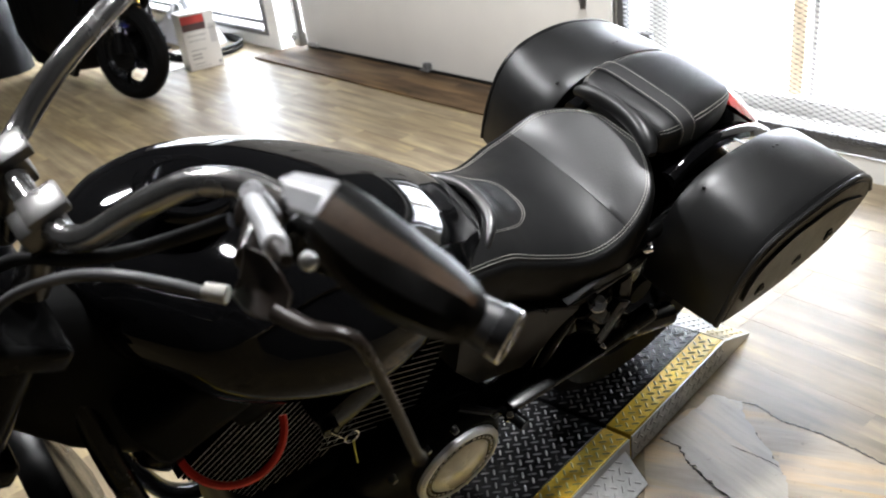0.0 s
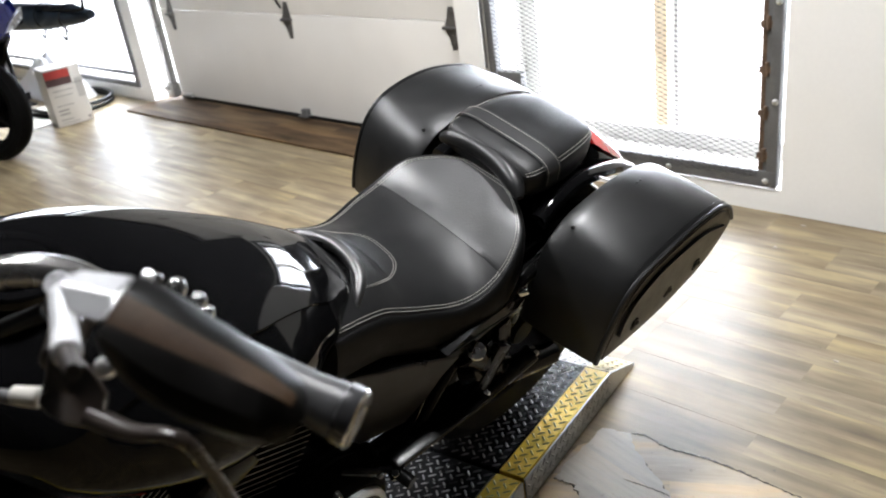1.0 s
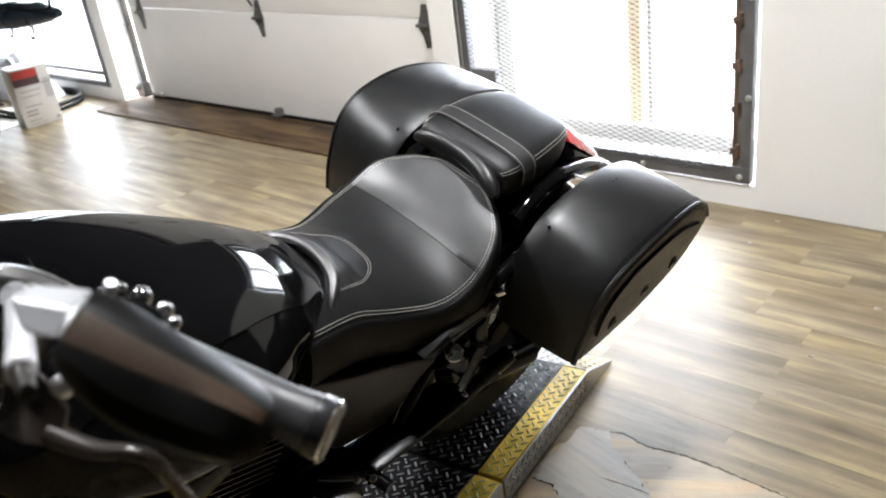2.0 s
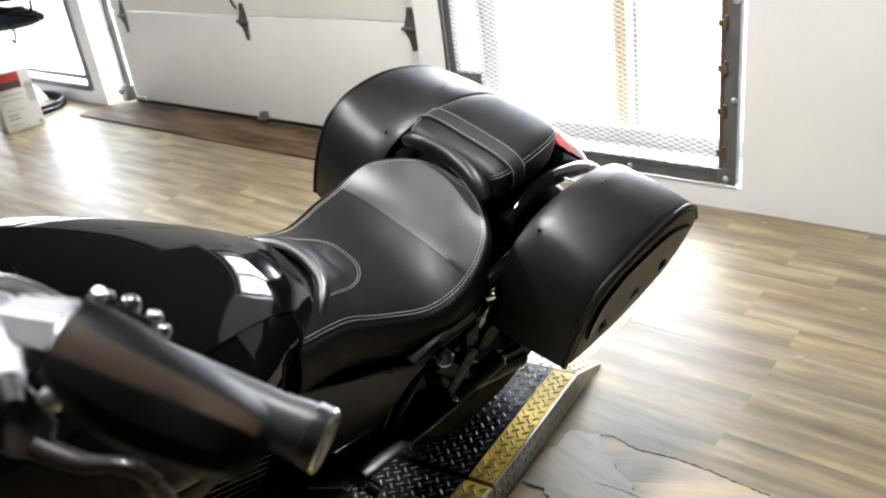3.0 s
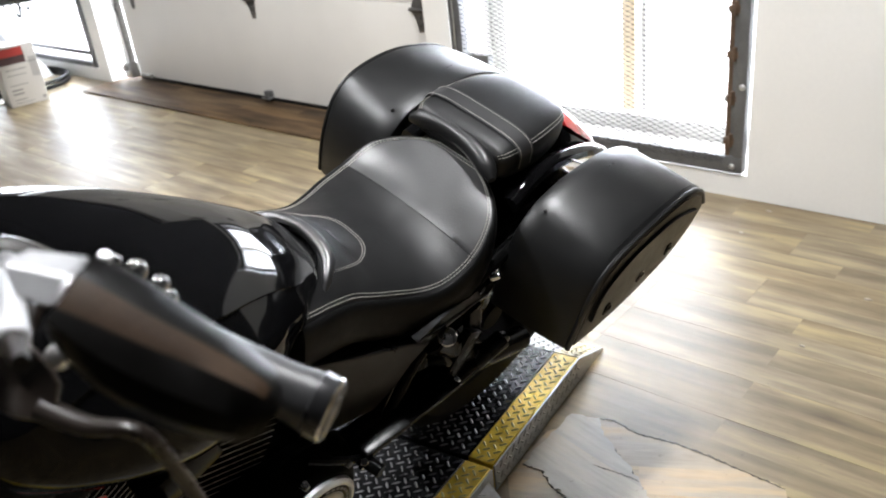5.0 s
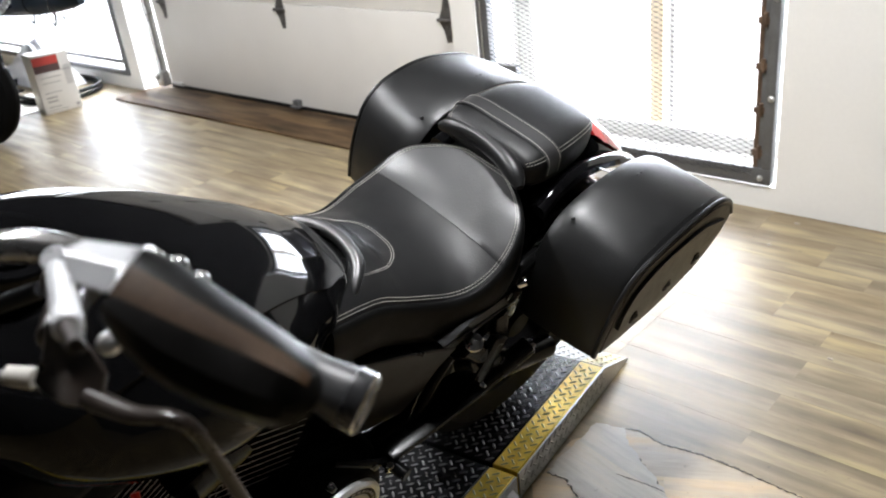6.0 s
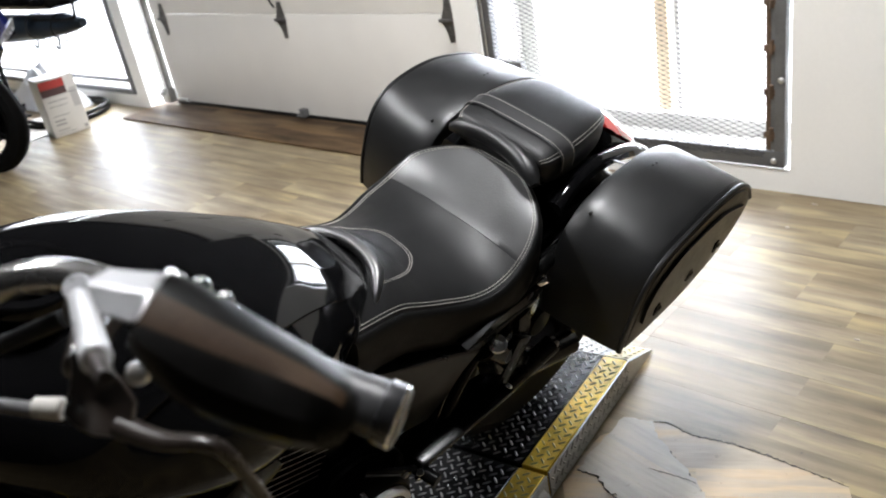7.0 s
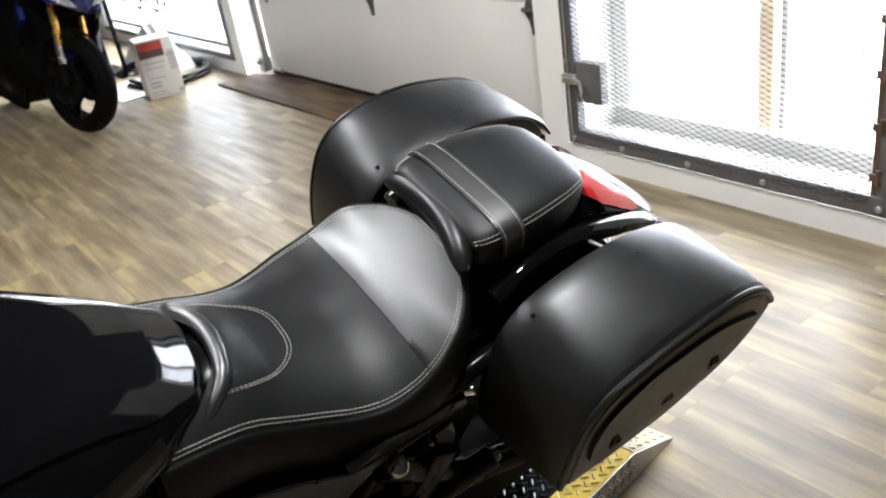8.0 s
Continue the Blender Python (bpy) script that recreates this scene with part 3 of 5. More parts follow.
# sloping bare wing along the main deck
b = bmesh.new()
wing = [Vector((-0.03, -0.006, 0.05)), Vector((-0.05, -0.075, 0.004)), Vector((-1.3, -0.075, 0.004)), Vector((-1.3, -0.006, 0.05))]
loft(b, [wing, [p + Vector((0, 0, 0.004)) for p in wing]])
wg = part("side_wing", b, PLATE, lift, "bare tread plate wing")
t = bmesh.new()
lugs(t, -1.29, -0.06, -0.082, -0.006, 0.0)
t.transform(Matrix.Translation((0, 0, 0.0578)) @ Matrix.Rotation(radians(33.7), 4, "X"))
b = bmesh.new()
join(b, t)
tagged(part("tread_relief", b, PLATE, wg, smooth=False), kind="stuff")

# ---------------------------------------------------------------- the black cruiser
BIKE = pose(1.5, 1.312, 0.085, 0, 0, -2) @ pose(0, 0, 0, 21) @ pose(-1.5, 0, 0)
bike = thing("motorcycle", "black cruiser motorcycle with leather saddlebags leaning on a steel lift", "motorcycle", BIKE)


def superring(a, cv, hw, top, bot, n=40, p=2.4, pb=2.4):
    """A closed section across the bike at a: rounded on top and below."""
    ring, mid = [], (top * 0.42 + bot * 0.58)
    for i in range(n):
        t = 2 * math.pi * i / n
        c, s = math.cos(t), math.sin(t)
        q = p if s >= 0 else pb
        v = abs(c) ** (2 / q) * (1 if c >= 0 else -1) * hw
        w = abs(s) ** (2 / q) * ((top - mid) if s >= 0 else -(mid - bot))
        ring.append(Vector((a, cv + v, mid + w)))
    return ring


# tank: a, half width, top, bottom; the flank carries a crease at a share of the half width
CV = 0.018                      # the bike's middle plane
TANK = [(0.302, 0.013, 0.946, 0.91), (0.312, 0.057, 0.962, 0.885), (0.33, 0.095, 0.974, 0.853), (0.37, 0.15, 0.989, 0.81), (0.42, 0.202, 0.992, 0.772),
        (0.5, 0.238, 0.99, 0.735), (0.6, 0.254, 0.966, 0.708), (0.7, 0.231, 0.932, 0.691), (0.78, 0.191, 0.899, 0.684), (0.84, 0.157, 0.869, 0.689),
        (0.88, 0.136, 0.842, 0.704), (0.915, 0.108, 0.819, 0.725), (0.94, 0.09, 0.797, 0.746), (0.955, 0.07, 0.786, 0.757), (0.963, 0.045, 0.779, 0.763)]
CREASE = [(0.302, 0.96), (0.43, 0.9), (0.559, 0.731), (0.615, 0.698), (0.658, 0.694), (0.751, 0.706), (0.817, 0.747), (0.867, 0.805), (0.963, 0.9)]
GROOVE = [(0.30, 0.0), (0.42, 0.0), (0.52, 0.005), (0.80, 0.0055), (0.88, 0.003), (0.962, 0.0)]


def tank_ring(a):
    hw, top, bot = (keyed(TANK, a, k) for k in (1, 2, 3))
    mid, p = top * 0.42 + bot * 0.58, 2.1
    tc = math.acos(min(1.0, keyed(CREASE, a, 1)) ** (p / 2))
    depth = keyed(GROOVE, a, 1)
    half = []
    for k in range(15):                       # crown down to the crease
        half.append((math.pi / 2 - (math.pi / 2 - tc) * k / 14, 0.0))
    for k in range(1, 15):                    # below it, cut back and then swelling out again
        f = k / 14
        half.append((tc - (tc + math.pi / 2) * (0.012 if k == 1 else f), depth * (1 if k <= 2 else max(0, 1 - (k - 2) / 4))))
    pts = []
    for t, cut in half:
        c, q = max(0.0, math.cos(t)), math.sin(t)
        v = c ** (2 / p) * hw - cut
        w = abs(q) ** (2 / p) * ((top - mid) if q >= 0 else -(mid - bot)) - cut * 0.6
        pts.append((max(v, 0.0), mid + w))
    near = [Vector((a, CV - v, w)) for v, w in pts]
    far = [Vector((a, CV + v, w)) for v, w in pts[1:-1]]
    return near + far[::-1]


b = bmesh.new()
rings = []
for i in range(67):
    a = 0.302 + 0.66 * i / 66
    t = max(0.0, min(1.0, (a - 0.80) / 0.16))
    ring = tank_ring(a)
    for p in ring:
        p.x += 0.10 * t * (p.y - CV)      # the rear end is cut on the slant
    rings.append(ring)
loft(b, rings)
tank = part("tank", b, PAINT, bike, "gloss black teardrop fuel tank with a flank crease", angle=24)
# trim below
b = bmesh.new()
for s in (-1, 1):
    rings = []
    for i in range(25):
        a = 0.42 + 0.50 * i / 24
        hw = keyed(TANK, a, 1) * 0.55
        bt = keyed(TANK, a, 3)
        rings.append([Vector((a, CV + s * hw, bt + 0.03)), Vector((a, CV + s * (hw + 0.010), bt + 0.012)), Vector((a, CV + s * (hw + 0.004), bt - 0.025)), Vector((a, CV + s * (hw - 0.05), bt - 0.035))])
    loft(b, rings, closed=True)
part("tank_skirt", b, DEEP, bike, "satin black trim below the tank")
# filler cap
capm = axis((0.476, 0.002, 1.013), (0.476 + 0.015, 0.002, 1.133))
b = bmesh.new()
lathe(b, [(0.062, 0.0), (0.062, 0.010), (0.059, 0.014), (0.049, 0.015), (0.045, 0.012), (0.03, 0.012)], capm, 48)
cap = part("filler_cap", b, PAINT, tank)
b = bmesh.new()
lathe(b, [(0.043, 0.0122), (0.043, 0.016), (0.040, 0.019), (0.0, 0.021)], capm, 48)
part("cap_lid", b, PAINT, cap)

# rider's seat: a scooped top inside a stitched rim; a, half width, centre height, rim height
SEAT = [(0.857, 0.135, 0.771, 0.752), (0.90, 0.131, 0.768, 0.742), (0.93, 0.129, 0.765, 0.736), (0.98, 0.127, 0.755, 0.722), (1.03, 0.131, 0.741, 0.699), (1.08, 0.140, 0.725, 0.681), (1.13, 0.154, 0.713, 0.670), (1.17, 0.163, 0.707, 0.671), (1.21, 0.168, 0.710, 0.686),
        (1.246, 0.168, 0.721, 0.712), (1.285, 0.155, 0.745, 0.746), (1.32, 0.123, 0.766, 0.764), (1.345, 0.077, 0.780, 0.779), (1.358, 0.0, 0.787, 0.787)]
FAR_LIFT = [(1.02, 0.014), (1.08, 0.014), (1.13, 0.019), (1.17, 0.023), (1.205, 0.015), (1.25, 0.0), (1.30, 0.0)]   # the far rim stands a little higher
SV, REAR, SEAM, SA = CV, 0.123, 1.235, 0.857


def seat_half(a):
    return keyed(SEAT, a, 1) if a < SEAM else 0.168 * math.sqrt(max(0, 1 - ((a - SEAM) / REAR) ** 2))


def seat_point(a, s, lift_by=0.0):
    hw, c, e = seat_half(a), keyed(SEAT, a, 2), keyed(SEAT, a, 3)
    nose = 0.128 * (1 - s * s) * max(0, 1 - (a - SA) / 0.19)
    far = max(0, s) * keyed(FAR_LIFT, a, 1)
    return Vector((a + nose, SV + hw * s, c - (c - e) * abs(s) ** 2.2 + far + lift_by))


def seat_top(rows, name, material, label):
    b = bmesh.new()
    loft(b, [[seat_point(a, -1 + 2 * j / 28) for j in range(29)] for a in rows], closed=False, caps=False)
    t = b.faces[:]
    ext = bmesh.ops.extrude_face_region(b, geom=t)
    for g in ext["geom"]:
        if isinstance(g, bmesh.types.BMVert):
            g.co.z -= 0.012
    return part(name, b, material, bike, label, angle=60)


seat = seat_top([SA + (SEAM - 0.0006 - SA) * i / 36 for i in range(37)], "seat", LEA_F, "grained black leather seat front")
seat_top([SEAM + 0.0006 + (REAR - 0.0008) * math.sin(math.pi / 2 * i / 20) for i in range(21)], "seat_bolster", LEA_R, "smooth black leather seat bolster")
near_rim = [SA + (SEAM - SA) * i / 46 for i in range(46)] + [SEAM + REAR * math.sin(math.pi / 2 * i / 24) for i in range(24)]


def seat_rim(inset, lift_by):
    """The rim from the near front round the back to the far front."""
    near, far = ([seat_point(min(a, SEAM + REAR - inset), sd * (1 - min(1, inset / max(seat_half(a), 0.02))), lift_by) for a in near_rim] for sd in (-1, 1))
    return near + [seat_point(SEAM + REAR - inset, 0, lift_by)] + far[::-1]


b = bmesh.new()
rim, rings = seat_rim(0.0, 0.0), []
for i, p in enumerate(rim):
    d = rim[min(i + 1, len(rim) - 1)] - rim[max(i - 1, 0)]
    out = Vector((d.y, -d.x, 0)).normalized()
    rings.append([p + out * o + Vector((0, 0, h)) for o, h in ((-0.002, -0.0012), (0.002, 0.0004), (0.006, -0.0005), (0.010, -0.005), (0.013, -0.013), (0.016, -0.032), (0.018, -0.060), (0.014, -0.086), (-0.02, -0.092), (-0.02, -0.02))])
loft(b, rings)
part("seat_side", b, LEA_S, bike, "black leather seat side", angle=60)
b = bmesh.new()
dashes(b, seat_rim(0.0092, 0.0008), r=0.0007)
dashes(b, seat_rim(0.0040, 0.0010), r=0.0007)


def on_seat(a, v, lift_by):
    """The seat's surface at a place seen from above."""
    q = a
    for _ in range(30):
        p = seat_point(q, max(-1, min(1, (v - SV) / max(0.03, seat_half(q)))), lift_by)
        q += 0.7 * (a - p.x)
    return p


for off in (0.0, 0.0055):
    line = []
    for i in range(45):
        u = -1 + 2 * i / 44
        line.append(on_seat(0.966 + (0.131 - off) * max(0.0, 1 - abs(u) ** 2.8) ** 0.5, 0.022 + (0.086 - off * 0.4) * u, 0.0007))
    dashes(b, line)
tagged(part("stitching", b, THREAD, bike, "pale double stitching"), kind="stuff")
# rolled bead at the seat's nose
b = bmesh.new()
bead = smooth_path([(0.950, 0.128, 0.738), (0.970, 0.107, 0.755), (0.988, 0.06, 0.768), (0.992, 0.01, 0.771), (0.980, -0.04, 0.766), (0.950, -0.072, 0.756), (0.925, -0.088, 0.742)], 8)
tube(b, bead, [0.004 + 0.0085 * min(1, i / 10, (len(bead) - 1 - i) / 16) for i in range(len(bead))], 12)
part("seat_welt", b, LEA_R, bike)
b = bmesh.new()
loft(b, [superring(a, SV, hw, t, bt, 32, 2.6, 3) for a, hw, t, bt in ((0.90, 0.085, 0.735, 0.62), (0.94, 0.10, 0.752, 0.61), (0.975, 0.10, 0.762, 0.61), (0.985, 0.09, 0.758, 0.62))])
part("seat_nose", b, SATIN, bike)

# pillion pad with strap: a, half width, top, bottom
PIL = [(1.352, 0.080, 0.818, 0.792), (1.360, 0.104, 0.832, 0.778), (1.38, 0.115, 0.841, 0.765), (1.43, 0.119, 0.849, 0.760), (1.50, 0.114, 0.855, 0.760), (1.56, 0.100, 0.852, 0.768), (1.595, 0.078, 0.842, 0.782), (1.608, 0.05, 0.826, 0.80)]
PV = 0.027
b = bmesh.new()
loft(b, [superring(a, PV, keyed(PIL, a, 1), keyed(PIL, a, 2), keyed(PIL, a, 3), 40, 4.2, 3.2) for a in [1.352 + 0.256 * i / 30 for i in range(31)]])
pil = part("pillion_pad", b, LEA_F, bike, "black leather passenger pad")
b = bmesh.new()
roll = []
for i in range(21):
    s = -1 + 2 * i / 20
    roll.append(Vector((1.368 - 0.024 * s * s + 0.012 * s, PV + 0.114 * s, 0.814 - 0.018 * abs(s) ** 3)))
tube(b, roll, [0.008 + 0.013 * (1 - abs(-1 + i / 10) ** 6) for i in range(21)], 14)
part("front_roll", b, LEA_B, pil)
b = bmesh.new()
ring_c = [superring(a, PV, keyed(PIL, a, 1) + 0.004, keyed(PIL, a, 2) + 0.004, keyed(PIL, a, 3), 40, 4.2, 3.2) for a in (1.396, 1.397, 1.403, 1.430, 1.436, 1.437)]
loft(b, [r[0:21] for r in ring_c], closed=False, caps=False)
part("strap", b, LEA_R, pil, "leather strap across the pad")
b = bmesh.new()
for a in (1.401, 1.432):
    r = superring(a, PV, keyed(PIL, a, 1) + 0.0045, keyed(PIL, a, 2) + 0.0045, keyed(PIL, a, 3), 40, 4.2, 3.2)
    dashes(b, r[0:21])
for k in (4, 3, 16, 17):
    dashes(b, [superring(a, PV, keyed(PIL, a, 1) + 0.0012, keyed(PIL, a, 2) + 0.0012, keyed(PIL, a, 3), 40, 4.2, 3.2)[k] for a in [1.36 + 0.22 * i / 20 for i in range(21) if not 1.394 < 1.36 + 0.22 * i / 20 < 1.44]])
tagged(part("stitching", b, THREAD, pil, "pale stitching"), kind="stuff")

# tail and rear fender
TAIL = [(1.42, 0.095, 0.755, 0.62), (1.50, 0.100, 0.785, 0.66), (1.58, 0.100, 0.818, 0.685), (1.625, 0.097, 0.812, 0.685), (1.70, 0.090, 0.765, 0.660), (1.78, 0.077, 0.704, 0.625), (1.84, 0.058, 0.652, 0.603), (1.872, 0.02, 0.618, 0.600)]
b = bmesh.new()
loft(b, [superring(a, CV, keyed(TAIL, a, 1), keyed(TAIL, a, 2), keyed(TAIL, a, 3), 36, 2.2, 2.4) for a in [1.42 + 0.452 * i / 36 for i in range(37)]])
tail = part("tail_cowl", b, PAINT, bike, "gloss black tail cowl")
for sd in (-1, 1):
    b = bmesh.new()
    rings = []
    for i in range(13):
        u = i / 12
        k = 0.7 + 0.3 * min(1, 4 * u, 4 * (1 - u))
        ring = []
        for g in (0.0, 0.2, 0.4, 0.6, 0.8, 1.0):
            g = 0.5 + (g - 0.5) * k
            a, f = (1.595 + 0.155 * u) * (1 - g) + (1.60 + 0.11 * u) * g, (0.22 + 0.68 * u) * (1 - g) + (0.88 + 0.08 * u) * g
            hw, tp, bt = keyed(TAIL, a, 1), keyed(TAIL, a, 2), keyed(TAIL, a, 3)
            mid = tp * 0.42 + bt * 0.58
            w = mid + (tp - mid) * (1 - f ** 2.2) ** (1 / 2.2)
            ring.append(Vector((a + 0.002, CV + sd * (hw * f + 0.005 * f), w + 0.006)))
        ring.append(ring[3] + Vector((-0.006, -sd * 0.012, -0.016)))
        rings.append(ring)
    loft(b, rings)
    part("tail_lamp", b, LENS, tail, "red tail lamp lens")
RW = (1.50, 0.0, 0.325)


def fender(bm, c, r, hw, t0, t1, th=0.006, n=28):
    rings = []
    for i in range(n + 1):
        t = radians(t0 + (t1 - t0) * i / n)
        ring = []
        for k, rr in ((1, 0), (-1, th)):
            for j in range(9):
                s = (-1 + j / 4) * k
                d = r - rr - 0.035 * abs(s) ** 3
                ring.append(Vector((c[0] + d * math.cos(t), c[1] + (hw - rr) * s, c[2] + d * math.sin(t))))
        rings.append(ring)
    return loft(bm, rings)


for sd in (-1, 1):
    b = bmesh.new()
    line = smooth_path([(1.37, 0.135, 0.745), (1.42, 0.128, 0.768), (1.48, 0.122, 0.778), (1.54, 0.120, 0.776), (1.61, 0.118, 0.763), (1.68, 0.113, 0.738), (1.75, 0.104, 0.702), (1.80, 0.090, 0.664)], 5)
    loft(b, [[Vector((p.x, CV + sd * (p.y + o), p.z + h)) for o, h in ((-0.020, 0.0), (-0.012, 0.006), (0.004, 0.007), (0.013, 0.001), (0.016, -0.012), (0.010, -0.022), (-0.018, -0.012))] for p in line])
    part("fender_rail", b, PAINT, bike, "gloss black rail beside the tail")
    b = bmesh.new()
    box(b, (0.006, 0.05, 0.004), pose(1.565, CV + sd * 0.145, 0.766, 0, 8, sd * -20), 0.001, 1)
    part("rail_clip", b, GALV, bike, "thin metal clip")
b = bmesh.new()
fender(b, RW, 0.375, 0.135, 25, 140)
part("rear_fender", b, PAINT, bike, "gloss black rear fender")


def wheel(parent, c, r, w, spokes=10):
    whl = new("wheel")
    whl.parent = parent
    whl.matrix_parent_inverse = Matrix()
    m = axis((c[0], c[1], c[2]), (c[0], c[1] + 1, c[2]))
    b = bmesh.new()
    prof = [(r - 0.11, -w * 0.40), (r - 0.06, -w * 0.5), (r - 0.02, -w * 0.42), (r, -w * 0.15), (r, w * 0.15), (r - 0.02, w * 0.42), (r - 0.06, w * 0.5), (r - 0.11, w * 0.40)]
    n = 56
    rings = [[b.verts.new(m @ Vector((rr * math.cos(2 * math.pi * i / n), rr * math.sin(2 * math.pi * i / n), h))) for i in range(n)] for rr, h in prof]
    for p, q in zip(rings, rings[1:] + rings[:1]):
        for i in range(n):
            b.faces.new((p[i], p[(i + 1) % n], q[(i + 1) % n], q[i]))
    part("tyre", b, RUBBER, whl)
    b = bmesh.new()
    prof = [(r - 0.11, -w * 0.36), (r - 0.125, -w * 0.3), (r - 0.125, w * 0.3), (r - 0.11, w * 0.36), (r - 0.105, 0)]
    rings = [[b.verts.new(m @ Vector((rr * math.cos(2 * math.pi * i / n), rr * math.sin(2 * math.pi * i / n), h))) for i in range(n)] for rr, h in prof]
    for p, q in zip(rings, rings[1:] + rings[:1]):
        for i in range(n):
            b.faces.new((p[i], p[(i + 1) % n], q[(i + 1) % n], q[i]))
    lathe(b, [(0.035, -w * 0.4), (0.045, -w * 0.3), (0.045, w * 0.3), (0.035, w * 0.4)], m, 24)
    for i in range(spokes):
        t = 2 * math.pi * i / spokes
        d = Vector((math.cos(t), math.sin(t), 0))
        rod(b, m @ (d * 0.04), m @ (d * (r - 0.12)), 0.013, 0.009, 8)
    part("rim", b, DEEP, whl)
    return whl


wheel(bike, RW, 0.325, 0.20)
wheel(bike, (-0.16, 0.0, 0.315), 0.315, 0.12)

# saddlebags: side profiles (a, w) of the lid's inner and outer edge, front bottom, over the top, to the rear tip
BAG_IN = [(1.342, 0.535), (1.336, 0.60), (1.342, 0.66), (1.358, 0.713), (1.396, 0.754), (1.459, 0.777), (1.53, 0.788), (1.60, 0.788), (1.68, 0.770), (1.735, 0.740), (1.768, 0.703)]
BAG_OUT = [(1.354, 0.538), (1.360, 0.60), (1.368, 0.655), (1.386, 0.700), (1.42, 0.728), (1.475, 0.745), (1.54, 0.760), (1.61, 0.769), (1.68, 0.767), (1.735, 0.742), (1.772, 0.700)]
BAG_FAR = [(1.350, 0.540), (1.348, 0.60), (1.354, 0.66), (1.370, 0.715), (1.404, 0.753), (1.46, 0.773), (1.53, 0.780), (1.60, 0.772), (1.68, 0.752), (1.735, 0.722), (1.775, 0.685)]
BELOW = [(1.764, 0.675), (1.742, 0.640), (1.700, 0.603), (1.63, 0.574), (1.54, 0.550), (1.42, 0.538)]
VI, VO = 0.183, 0.353            # inner and outer face from the middle plane


def saddlebag(s):
    bag = new("saddlebag")
    bag.parent = bike
    tagged(bag, "black leather saddlebag with a rounded lid")
    inn, out = ([(p.x, p.z) for p in smooth_path([(a, 0, w) for a, w in row], 5)] for row in (BAG_IN, BAG_OUT if s < 0 else BAG_FAR))
    low = [(p.x, p.z) for p in smooth_path([(a, 0, w) for a, w in BELOW], 3)]
    ca, cw = 1.55, 0.665

    def across(f):
        """The lid's line at a share f of the way from the inner to the outer face."""
        k = f ** 1.15
        return [(p[0] + (q[0] - p[0]) * k, p[1] + (q[1] - p[1]) * k) for p, q in zip(inn, out)]

    def side(f):
        return CV + s * (VI + (VO - VI) * f)

    def ring(f, k):
        return [Vector((ca + (a - ca) * k, side(f), cw + (w - cw) * k)) for a, w in across(max(0, min(1, f))) + low]
    b = bmesh.new()
    loft(b, [ring(-0.03, 0.86), ring(0.0, 0.955), ring(0.04, 0.975), ring(0.3, 0.98), ring(0.6, 0.98), ring(0.85, 0.98), ring(0.96, 0.972), ring(1.0, 0.945), ring(1.012, 0.86), ring(1.015, 0.6)])
    part("bag_body", b, LEA_B, bag)
    # lid over the top and down the front
    b = bmesh.new()
    cols = []
    for f, h in ((-0.07, -0.002), (-0.065, 0.004), (0.0, 0.007), (0.15, 0.008), (0.35, 0.009), (0.55, 0.009), (0.75, 0.008), (0.90, 0.006), (0.96, 0.003), (0.985, -0.004), (0.98, -0.010), (0.7, -0.003), (0.1, -0.003)):
        line = across(max(0, min(1, f)))
        col = []
        for i, (a, w) in enumerate(line):
            p, q = line[max(i - 1, 0)], line[min(i + 1, len(line) - 1)]
            d = Vector((q[0] - p[0], 0, q[1] - p[1])).normalized()
            pt = Vector((a, 0, w)) + Vector((-d.z, 0, d.x)) * h
            col.append(Vector((pt.x, side(f), pt.z)))
        cols.append(col)
    loft(b, [[col[i] for col in cols] for i in range(len(inn))])
    lid = part("lid", b, LEA_B, bag)
    b = bmesh.new()
    for f, k, r in ((0.965, 1.004, 0.0062), (-0.06, 1.005, 0.0035)):
        tube(b, [Vector((ca + (a - ca) * k, side(f), cw + (w - cw) * k)) for a, w in across(max(0, f))], r, 8)
    part("welt", b, WELT, lid)
    b = bmesh.new()
    lathe(b, [(0.004, 0), (0.004, 0.0015), (0.003, 0.0026), (0.0015, 0.004)], axis((1.388, side(0.09), 0.760), (1.30, side(0.09), 0.90)), 14)
    part("rivet", b, WELT, lid, "small dark rivet")
    for k in (-0.006, 0.006):
        b = bmesh.new()
        box(b, (0.007, 0.0035, 0.0016), pose(1.57 + k, side(0.18), 0.7995), 0.0006, 1)
        part("lid_slot", b, WELT, lid)
    b = bmesh.new()
    dashes(b, [Vector((ca + (a - ca) * 1.01, side(0.90), cw + (w - cw) * 1.05 + 0.003)) for a, w in across(0.90)], 0.006, 0.003, 0.0006)
    tagged(part("stitching", b, WELT, lid), kind="stuff")
    # flap on the outer face, and clasps
    b = bmesh.new()
    upper = [(1.385, 0.635), (1.405, 0.68), (1.46, 0.715), (1.54, 0.733), (1.62, 0.738), (1.715, 0.715)]
    lower = [(1.385, 0.600), (1.41, 0.612), (1.45, 0.640), (1.50, 0.638), (1.54, 0.628), (1.59, 0.655), (1.64, 0.672), (1.715, 0.690)]
    poly = [Vector((p.x, 0, p.z)) for p in smooth_path([(a, 0, w) for a, w in upper], 4)] + [Vector((p.x, 0, p.z)) for p in smooth_path([(a, 0, w) for a, w in reversed(lower)], 4)]
    loft(b, [[Vector((p.x, side(1.0), p.z)) for p in poly], [Vector((p.x, side(1.05), p.z)) for p in poly]])
    part("flap", b, LEA_B, bag, angle=60)
